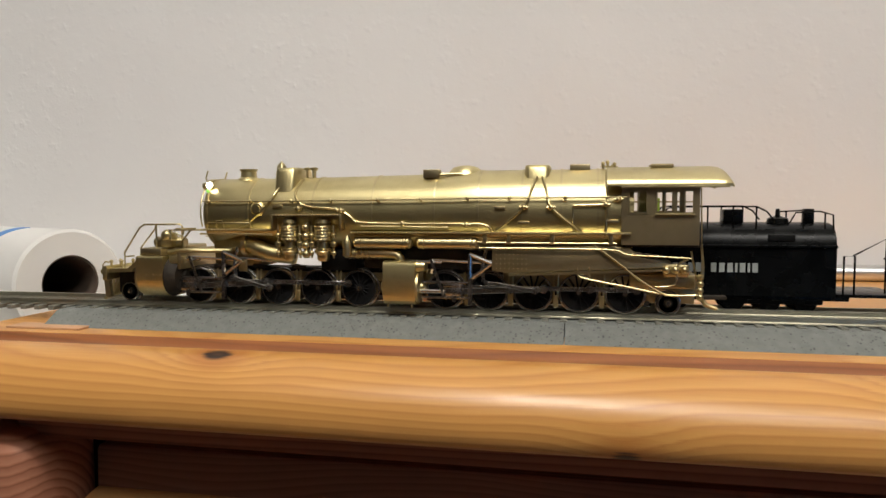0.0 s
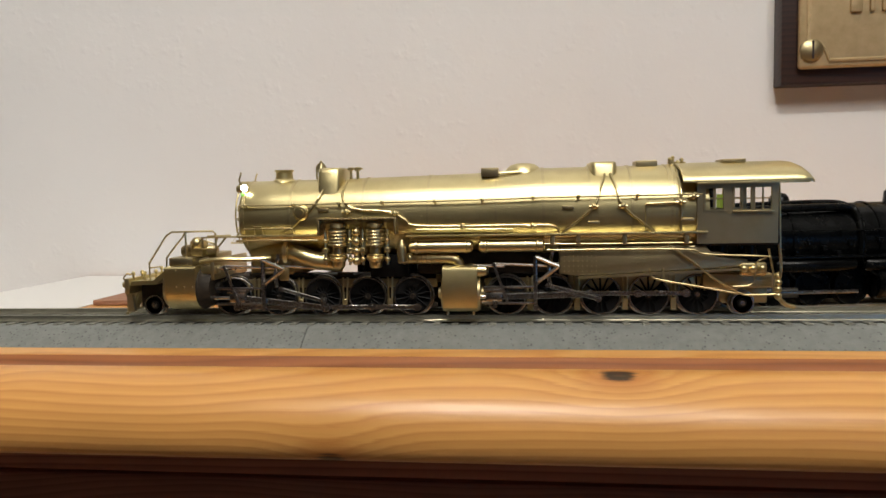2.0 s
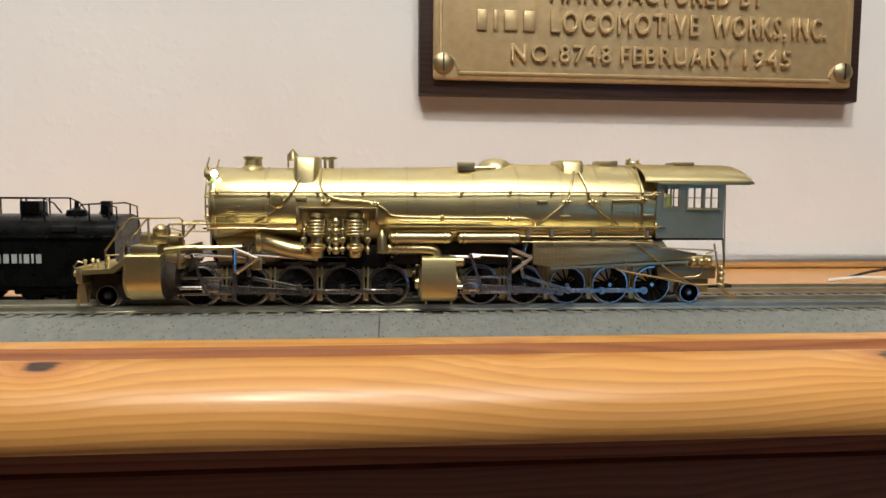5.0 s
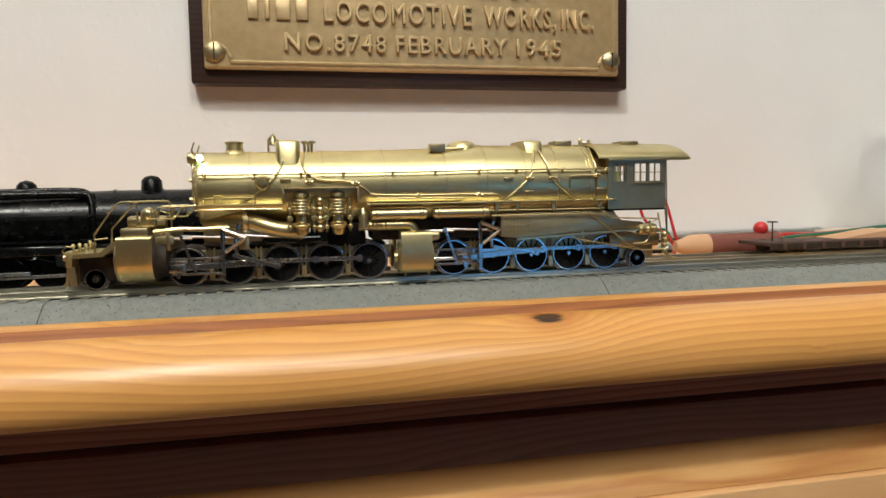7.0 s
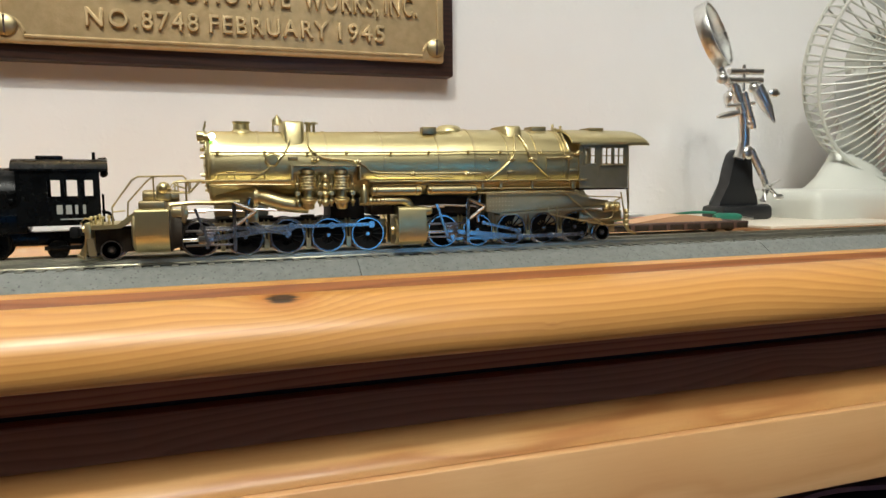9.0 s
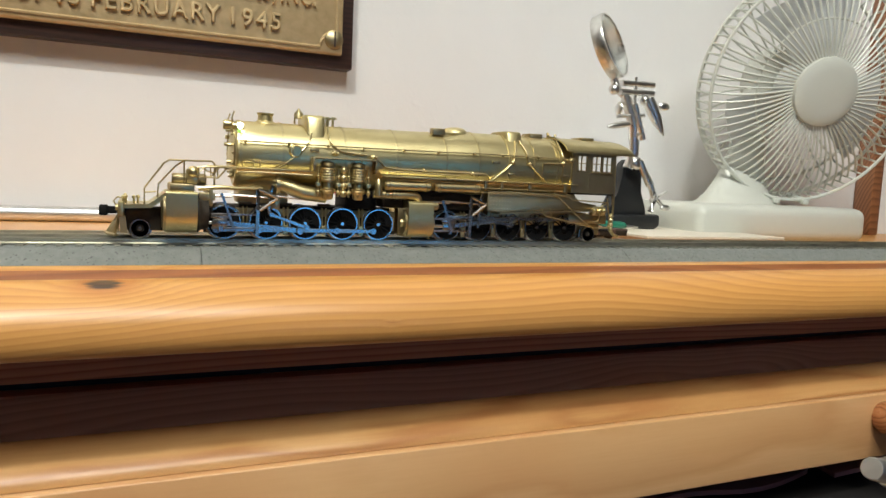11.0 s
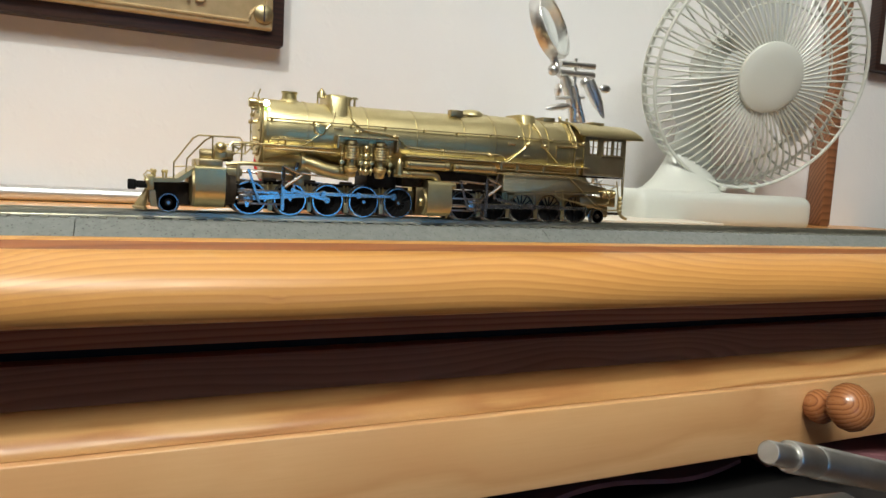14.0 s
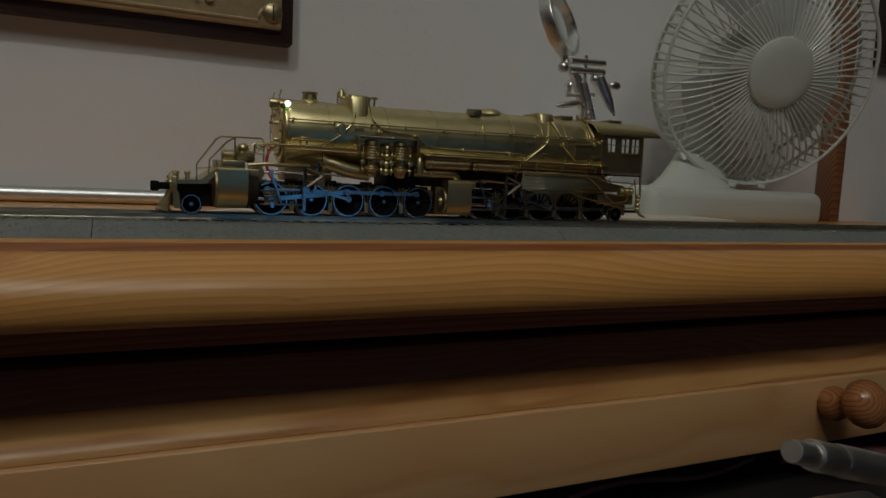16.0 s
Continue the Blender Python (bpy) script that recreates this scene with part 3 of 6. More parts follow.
def tape_roll():
    r = thing("paper_roll", "white paper roll with a dark hollow core and blue mark", "paper roll", at=(-0.2485, 0.083, -0.0025))
    part("paper", lathe([(-55, 15.8), (-55, 28.6), (-53.6, 30.2), (53.6, 30.2), (55, 28.6), (55, 15.8), (-55, 15.8)], (0, 0, 0), "Y", 48), PAPER, r)
    # Dark core with an added end disc puts shade into the hole.
    part("core", lathe([(-54, 14.9), (-54, 15.9), (54, 15.9), (54, 0.2), (53, 0.2), (53, 14.9), (-54, 14.9)], (0, 0, 0), "Y", 32), CARD, r, "core darkened and closed off to shade its hole")
    mark = bmesh.new()
    rows = [[mark.verts.new(Vector((rad * math.cos(radians(a)), y + (a - 90) * 0.12, rad * math.sin(radians(a)))) * MM) for y, rad in ((-12, 30.2), (-12, 30.5), (-3, 30.5), (-3, 30.2))] for a in range(92, 150, 4)]
    for u, v in zip(rows, rows[1:]):
        for k in range(3):
            mark.faces.new((u[k], u[k + 1], v[k + 1], v[k]))
    part("blue_mark", mark, Mat("blue_print", (0.10, 0.28, 0.62), 0.6).m, r, "blue printed mark")
    r.rotation_euler = (0, 0, radians(66))
    s = thing("side_cabinet", "white cabinet beside the chest", "cabinet", at=(0, 0, 0))
    part("cabinet_top", box(-700, -172, -40, 210, -52, -33, 2), PAPER, s)
    part("cabinet_body", box(-690, -176, -30, 210, -945, -53, 2), PAPER, s)


tape_roll()


def wood_slab():
    s = thing("wooden_slab", "red-brown grained wooden slab lying on the chest", "wood piece")
    part("slab", box(-72, 52, 72, 150, TOP + 0.05, TOP + 3.0, 0.8), PINE_DARK, s)
    q = part("paper_sheet", box(-72, 20, 163, 209, TOP + 0.05, TOP + 0.6), PAPER)
    tagged(q, "narrow white paper strip along the wall", "paper")
    p = part("paper_sheet", box(-166, -74, 40, 209, TOP + 0.05, TOP + 0.6), PAPER)
    tagged(p, "white paper sheet on the chest by the wall", "paper")


wood_slab()


def branch():
    b = thing("cut_branch", "short red-brown branch with a pale slanted cut end", "branch")
    part("bark", lathe([(611, 0), (611.1, 2.4), (620, 6.2), (633, 7.2), (655, 7.0), (682, 7.4), (682.5, 0)], (0, 100, TOP + 7.4), "X", 18), BARK, b)
    part("cut_face", lathe([(610.2, 0), (610.4, 3.1), (621, 7.0), (632, 7.3), (632.5, 6.6)], (0, 99.5, TOP + 7.4), "X", 18), CUT_WOOD, b, "pale cut wood")
    part("metal_ferrule", ball((603.5, 100, TOP + 5.4), 5.2, seg=16), BRUSHED, b)


branch()


def cable(points, r, mat, label):
    o = part("cable", pipe(bend(points), r, seg=8), mat)
    return tagged(o, label, "cable", "loose cables")


T1 = TOP + 0.8
cable([(626, 112, T1 + 1), (620, 114, T1 + 10), (616, 115, T1 + 24), (612, 116, T1 + 36), (605, 117, T1 + 43), (598, 117, T1 + 40), (596, 117, T1 + 30), (601, 116, T1 + 20), (612, 115, T1 + 14), (618, 114, T1 + 6), (618, 113, T1)], 0.95, RED, "thin red wire standing in a loop")
cable([(600, 113, T1 + 22), (606, 115, T1 + 16), (613, 116, T1 + 16), (620, 116, T1 + 6), (628, 116, T1)], 0.9, GREEN, "thin green wire twisted with the red one")
cable([(575, 130, T1), (600, 132, T1 + 5), (635, 130, T1 + 9), (662, 122, T1 + 8), (676, 112, T1 + 6), (688, 106, T1)], 0.8, BLACK_PLASTIC, "thin black wire arching over the branch")
cable([(560, 122, T1), (582, 121, T1 + 2), (612, 118, T1 + 1)], 1.0, PAPER, "short white wire on the pine top")
cable([(690, 128, T1), (715, 132, T1 + 7), (755, 134, T1 + 9), (795, 128, T1 + 13), (815, 112, T1 + 12)], 1.1, GREEN, "green wire along the wall")
cable([(688, 138, T1), (715, 142, T1 + 8), (750, 144, T1 + 8), (790, 140, T1 + 11)], 1.2, RED, "red wire along the wall")
bead = part("red_ball", ball((671, 100, TOP + 16.8), 4.6, seg=16), RED)
tagged(bead, "small red plastic ball on the branch", "ball")


def flat_car():
    f = thing("flat_car", "dark brown model flat car with a brake wheel", "railway car", at=(0, -0.004, 0))
    z = TOP + 4.45
    part("deck", box(645, 784, 62, 90, z + 4.6, z + 6.8, 0.3), RUST, f)
    part("side_sill", box(646, 783, 61.4, 62.2, z + 2.4, z + 6.0, 0.2), DARK, f)
    for x in range(655, 782, 13):
        part("stake_pocket", box(x - 1.3, x + 1.3, 60.4, 61.5, z + 2.6, z + 6.2, 0.2), RUST, f)
    part("centre_sill", box(650, 780, 73, 79, z + 1.6, z + 4.6), DARK, f)
    for x in (664, 766):
        tr = part("truck", box(x - 9, x + 9, 65, 87, z + 1.4, z + 3.4, 0.4), DARK, f)
        for dx in (-6.5, 6.5):
            part("wheelset", lathe([(66.4, 0), (66.4, 3.6), (69, 3.6), (69, 0.9), (83, 0.9), (83, 3.6), (85.6, 3.6), (85.6, 0)], (x + dx, 0, z + 3.6), "Y", 18), DARK, tr)
    st = part("brake_staff", rod((655, 72, z + 6.5), (655, 72, z + 18), 0.4, seg=6), DARK, f)
    part("brake_wheel", torus((655, 72, z + 18.2), (0, 0, 1), 2.6, 0.4, seg=18, sub=6), DARK, st)
    part("spoke", rod((652.4, 72, z + 18.2), (657.6, 72, z + 18.2), 0.3, seg=6), DARK, st)
    planks = thing("wood_offcut", "pale wedge-shaped wooden offcut lying on the flat car", "wood piece")
    part("plank", plate([(700, z + 6.9), (770, z + 6.9), (768, z + 8.4), (742, z + 11.5), (735, z + 11.3)], 66, 86), CUT_WOOD, planks)


flat_car()


def cream_board():
    b = thing("cream_board", "cream melamine board with raw brown edges lying on the chest", "board")
    part("top_face", box(792, 918, 47, 209, TOP + 6.0, TOP + 8.0, 0.3), MDF_TOP, b)
    part("core", box(792, 918, 47.2, 209, TOP + 0.05, TOP + 5.99), MDF_EDGE, b, "raw brown board edge")


cream_board()
ZB = TOP + 8.0


def helping_hand():
    h = thing("magnifier_stand", "soldering helper with a chrome magnifying lens, clips and a black base", "magnifier stand", at=(0.834, 0.122, ZB * MM))
    part("base", box(-26, 20, -13, 13, 0, 11, 3), BLACK_PLASTIC, h, "heavy black base")
    part("base_foot", box(12, 34, 2, 16, 0, 11, 3), BLACK_PLASTIC, h)
    up = plate([(-26, 9), (-23, 12), (-19, 19), (-16, 28), (-14, 37), (-12.5, 45), (-10.5, 50), (-7, 53), (1, 53), (4, 50), (5, 40), (6, 28), (9, 16), (13, 9)], -6, 6, bevel=1.5)
    part("upright", up, BLACK_PLASTIC, h, "curved black upright")
    arm = part("arm", pipe([(4, -2, 40), (8, -3, 52), (6, -4, 70), (0, -4, 84), (-3, -3, 92)], 4.0, seg=10), NICKEL, h)
    arm.location = (-0.015, -0.007, 0.006)
    part("wing_nut", ball((8, -8, 44), 5.0, squash=(1, 0.4, 1)), NICKEL, arm)
    part("wing_nut", ball((-10, -5, 84), 4.2, squash=(0.5, 1, 1.2)), NICKEL, arm)
    part("clamp_bar", rod((-9, -4.5, 96.5), (21, -4.5, 97.5), 2.3, seg=16), NICKEL, arm)
    part("clamp_bar", rod((-9, -4.5, 103), (21, -4.5, 104), 2.3, seg=16), NICKEL, arm)
    part("clamp_screw", rod((4, -5, 88), (4, -5, 108), 1.2), NICKEL, arm)
    part("ball_joint", ball((-3, -4, 90), 4.4), NICKEL, arm)
    part("ball_joint", ball((14, -4, 92), 4.0), NICKEL, arm)
    clip = part("alligator_clip", lathe([(0, 4.6), (8, 5.0), (18, 4.0), (30, 0.8)], (0, 0, 0), "X", 10), NICKEL, h, "chrome alligator clip")
    clip.location, clip.rotation_euler = (0.001, -0.012, 0.099), (0, radians(62), radians(-20))
    clip2 = part("alligator_clip", lathe([(0, 1.0), (4, 2.2), (14, 2.6), (24, 1.0)], (0, 0, 0), "X", 10), NICKEL, h, "chrome alligator clip")
    clip2.location, clip2.rotation_euler = (-0.034, -0.012, 0.076), (0, radians(-10), 0)
    part("clip_jaw", rod((13, -8, 90), (25, -12, 68), 2.0, 0.9), NICKEL, arm)
    part("wing_nut", ball((28, -10, 88), 4.0, squash=(1.3, 0.4, 0.8)), NICKEL, arm)
    part("arm_plate", rod((-6, -6, 94), (2, -8, 74), 2.4), NICKEL, arm)
    part("arm_plate", rod((1, -9, 88), (11, -9, 62), 2.2), NICKEL, arm)
    part("joint_screw", rod((-12, -6, 78), (10, -10, 80), 1.4), NICKEL, arm)
    part("ball_joint", ball((-14, -3, 98), 4.2), NICKEL, arm)
    part("ball_joint", ball((9, -6, 66), 4.2), NICKEL, arm)
    part("hinge_plate", rod((10, -8, 46), (19, -10, 28), 2.6), NICKEL, arm)
    low = part("lower_arm", pipe([(6, -4, 48), (14, -6, 36), (18, -8, 22), (14, -8, 14)], 2.6, seg=8), NICKEL, h)
    part("clip_handle", ball((27, -10, 17), 3.6, squash=(1.5, 0.5, 0.7)), NICKEL, low)
    part("clip_jaw", rod((14, -8, 22), (28, -10, 30), 1.6, 0.8), NICKEL, low)
    part("clip_jaw", rod((16, -9, 26), (27, -10, 16), 1.4), NICKEL, low)
    c, n = Vector((-24, 6, 138)), Vector((0.53, -0.78, 0.32)).normalized()
    ring = bmesh.new()
    q = n.to_track_quat("Z", "Y").to_matrix()
    prof = [(23.6, -4.5), (25.0, -4.5), (25.4, -3.7), (25.4, 3.7), (25.0, 4.5), (23.6, 4.5)]
    rings = []
    for k in range(48):
        a = k * math.tau / 48
        rings.append([ring.verts.new((c + q @ Vector((r * math.cos(a), r * math.sin(a), w))) * MM) for r, w in prof])
    for k in range(48):
        u, v = rings[k], rings[(k + 1) % 48]
        for j in range(len(prof)):
            ring.faces.new((u[j], v[j], v[(j + 1) % len(prof)], u[(j + 1) % len(prof)]))
    part("lens_ring", ring, NICKEL, h, "polished chrome lens ring")
    lens = bmesh.new()
    lrings = []
    for w, r in ((2.6, 23.5), (2.4, 18), (2.2, 11), (2.1, 0.01)):
        lrings.append([lens.verts.new((c + q @ Vector((r * math.cos(k * math.tau / 40), r * math.sin(k * math.tau / 40), w))) * MM) for k in range(40)])
    back = []
    for w, r in ((3.4, 23.5), (3.6, 18), (3.7, 11), (3.75, 0.01)):
        back.append([lens.verts.new((c + q @ Vector((r * math.cos(k * math.tau / 40), r * math.sin(k * math.tau / 40), w))) * MM) for k in range(40)])
    for rs in (lrings, back, [lrings[0], back[0]]):
        for u, v in zip(rs, rs[1:]):
            for k in range(40):
                lens.faces.new((u[k], u[(k + 1) % 40], v[(k + 1) % 40], v[k]))
    bmesh.ops.remove_doubles(lens, verts=list(lens.verts), dist=2e-5)
    lo = part("lens", lens, GLASS, h, "clear glass lens")
    lo.visible_shadow = False
    part("lens_stem", pipe([(-21, 3, 115), (-19, 0, 106), (-15, -5, 100), (-12, -8, 95)], 3.0, seg=10), NICKEL, h)


helping_hand()


def clip_lead():
    c = thing("test_clip", "green alligator clip with an insulating sleeve", "clip")
    part("sleeve", lathe([(0, 0), (0, 2.2), (4, 3.4), (18, 3.2), (23, 2.0), (23, 0)], (788, 96, ZB + 3.4), "X", 14), GREEN, c)
    part("jaw", lathe([(23, 1.8), (35, 0.6), (35, 0)], (788, 96, ZB + 2.2), "X", 8), BRUSHED, c)


clip_lead()


def desk_fan():
    f = thing("desk_fan", "small white plastic desk fan with a round wire grille", "fan", at=(1.009, 0.118, TOP * MM))
    part("base", box(-134, 57, -30, 66, 0, 30, 9, seg=4), WHITE_PLASTIC, f, "rounded white base")
    neck = bmesh.new()
    for z, hx, hy in ((29, 46, 28), (32, 40, 24), (40, 33, 18), (54, 26, 12), (72, 20, 9), (132, 15, 8)):
        ring = []
        for k in range(24):
            a = k * math.tau / 24
            ring.append(neck.verts.new(Vector((-42 + hx * math.cos(a) + (z - 26) * 0.15, 26 + hy * math.sin(a), z)) * MM))
        if z > 29:
            for k in range(24):
                neck.faces.new((last[k], last[(k + 1) % 24], ring[(k + 1) % 24], ring[k]))
        last = ring
    part("neck", neck, WHITE_PLASTIC, f)
    head = part("head", lathe([(46, 0), (46, 22), (38, 30), (8, 32), (6, 0)], (0, 0, 0), "Y", 32), WHITE_PLASTIC, f, "motor housing behind the grille")
    head.location = (0, 0.010, 0.135)
    head.rotation_euler = (radians(14), 0, radians(-14))
    R = 95
    for z in (-22, 0.0):
        part("grille_ring", torus((0, z - 8, 0), (0, 1, 0), R, 1.5, seg=72), WHITE_PLASTIC, head)
    part("rear_ring", torus((0, 8, 0), (0, 1, 0), R - 9, 1.4, seg=72), WHITE_PLASTIC, head)
    part("inner_ring", torus((0, -35, 0), (0, 1, 0), 58, 0.9, seg=60, sub=6), WHITE_PLASTIC, head)
    part("badge", lathe([(-38, 28.5), (-42.0, 28), (-43.6, 25), (-44.4, 17), (-44.8, 0)], (0, 0, 0), "Y", 40), WHITE_PLASTIC, head, "round white centre cap")
    wire = finish(pipe(bend([(28, -38.5, 0), (43, -38.5, 3), (60, -35.5, 6), (77, -30, 8), (95, -19, 9)], 4), 0.95, seg=5), "grille_wire", WHITE_PLASTIC, 60)
    back = finish(pipe([(95, -9, 0), (89, 2, 0), (74, 8, 0), (60, 11, 0), (30, 12, 0)], 0.9, seg=5), "rear_wire", WHITE_PLASTIC, 60)
    side = finish(pipe([(95.0, -31, 9), (95.0, -9, 9)], 0.9, seg=5), "side_wire", WHITE_PLASTIC, 60)
    n = 76
    for k in range(n):
        o = part("grille_wire", wire, None, head)
        o.rotation_euler = (0, k * math.tau / n, 0)
        o = part("side_wire", side, None, head)
        o.rotation_euler = (0, k * math.tau / n, 0)
        if k % 2 == 0:
            o = part("rear_wire", back, None, head)
            o.rotation_euler = (0, k * math.tau / n, 0)
    blade = bmesh.new()
    rows = []
    for i in range(8):
        r = 20 + i * 8.0
        rows.append([blade.verts.new(Vector((r * math.cos(a), -14 + 16 * (j / 6 - 0.5), r * math.sin(a))) * MM)
                     for j in range(7) for a in [(j / 6 - 0.5) * (0.95 + 0.03 * i) + 0.03 * i]])
    for u, v in zip(rows, rows[1:]):
        for j in range(6):
            blade.faces.new((u[j], u[j + 1], v[j + 1], v[j]))
    ext = bmesh.ops.extrude_face_region(blade, geom=list(blade.faces))
    for v in ext["geom"]:
        if isinstance(v, bmesh.types.BMVert):
            v.co.y += 0.0012
    bl = finish(blade, "blade", FAN_BLADE, 50)
    for k in range(3):
        o = part("blade", bl, None, head, "milky plastic fan blade")
        o.rotation_euler = (0, 0.5 + k * math.tau / 3, 0)
    part("hub", lathe([(2, 20), (-20, 19), (-24, 15), (-25, 0)], (0, 0, 0), "Y", 28), FAN_BLADE, head)
    for x in (-14, 14):
        part("grille_clip", box(x - 3, x + 3, -34, -2, -98, -94, 0.8), WHITE_PLASTIC, head)


desk_fan()


def wall_post():
    p = part("wooden_post", box(1.211, 1.227, 0.190, 0.2115, TOP * MM, 0.30, 0.002, scale=1), POST_WOOD)
    tagged(p, "brown wooden upright against the wall", "post")
    f = thing("wall_picture", "dark framed picture hanging on the wall", "picture", at=(1.374, WALL_Y, 0.167))
    part("frame", box(-90, 90, -14, -0.4, 0, 200, 2), WALNUT, f)
    part("sheet", box(-82, 82, -15, -14.1, 8, 192), PAPER, f, "white mount")
    part("print", box(-66, 66, -15.6, -15.1, 52, 178), BLACK_PLASTIC, f, "dark print in a white mount")


wall_post()

# ---- the brass locomotive (built in mm, nose towards -x, rail top at 0) ----
DRIVER_R, CRANK, AXLE_Z = 7.38, 4.4, 7.38
FRONT_AXLES = [-78.0, -60.0, -42.6, -25.2, -7.8]
REAR_AXLES = [27.4, 44.5, 61.6, 78.7, 95.6]
ROD_Y = -12.2
MAIN_L = 34.0


def boiler_r(x):
    pts = [(-77, 14.6), (-30, 14.9), (10, 15.5), (22, 15.9), (40, 17.0), (98, 17.0)]
    return float(np.interp(x, [p[0] for p in pts], [p[1] for p in pts]))


BOILER_Z = 37.3


def on_boiler(x, angle, lift=0.0):
    """A point on the boiler's skin; angle 0 is the near side, 90 the top."""
    r = boiler_r(x) + lift
    return (x, -r * math.cos(radians(angle)), BOILER_Z + r * math.sin(radians(angle)))


SPOKE = finish(rod((0, 0, 1.4), (0, 0, 6.7), 0.40, 0.32, 5), "spoke", WHEEL_BLACK)


def wheelset(parent, x, z, r, y, width, spokes, name, crank=None):
    w = new(name)
    w.empty_display_size = 0.005
    w.parent = parent
    w.location = (x * MM, 0, z * MM)
    part("axle", rod((0, -y, 0), (0, y, 0), 1.2, seg=10), DARK, w)
    for s in (-1, 1):
        f = s * y
        part("tyre", lathe([(f - s * 0.2, r - 0.75), (f, r - 0.7), (f, r - 0.15), (f - s * 0.2, r), (f - s * (width - 0.7), r), (f - s * (width - 0.6), r + 0.6),
                            (f - s * width, r + 0.6), (f - s * width, r - 0.75), (f - s * 0.2, r - 0.75)], (0, 0, 0), "Y", 48), TYRE, w, "bright steel tyre")
        bm = lathe([(f - s * 0.3, 0), (f - s * 0.3, 1.5), (f - s * 0.7, 1.7), (f - s * 1.4, 1.8), (f - s * 1.4, 0)], (0, 0, 0), "Y", 18)
        if spokes > 8:
            for k in range(spokes):
                o = part("spoke", SPOKE, None, w)
                o.location, o.rotation_euler = (0, (f - s * 1.0) * MM, 0), (0, k * math.tau / spokes, 0)
            # counterweight opposite the crank
            seg = 10
            ins, out = [], []
            for k in range(seg + 1):
                a = math.pi + (k / seg - 0.5) * 2.0
                ins.append((2.9 * math.sin(a) * 1.0, 3.9 * math.cos(a)))
                out.append(((r - 0.9) * math.sin(a), (r - 0.9) * math.cos(a)))
            part("counterweight", plate([*ins, *reversed(out)], f - s * 1.2, f - s * 0.45), WHEEL_BLACK, w)
            part("crank_boss", rod((0, f - s * 1.2, CRANK), (0, f + s * 0.25, CRANK), 1.3, seg=12), WHEEL_BLACK, w)
            part("wheel_back", lathe([(f - s * 1.75, r - 0.8), (f - s * 1.7, 0.5)], (0, 0, 0), "Y", 32), WHEEL_BLACK, w)
        else:
            part("wheel_back", lathe([(f - s * 0.9, r - 0.7), (f - s * 0.9, 0.5)], (0, 0, 0), "Y", 24), WHEEL_BLACK, w)
        part("wheel_centre", bm, WHEEL_BLACK, w, "black wheel centre")
        part("hub_cap", rod((0, f - s * 0.4, 0), (0, f + s * 0.12, 0), 0.8, seg=12), TYRE, w)
    return w


def rounded_rod(points, y0, y1, half, bm=None):
    """A coupling rod through pin places along x with round bosses."""
    bm = bm or bmesh.new()
    for a, b in zip(points, points[1:]):
        box(a, b, y0, y1, -half, half, 0.15, bm, 1)
    for x in points:
        rod((x, y0 - 0.35, 0), (x, y1 + 0.1, 0), half * 1.75, seg=16, bm=bm)
        rod((x, y0 - 0.7, 0), (x, y0, 0), half * 0.8, seg=10, bm=bm)
    return bm


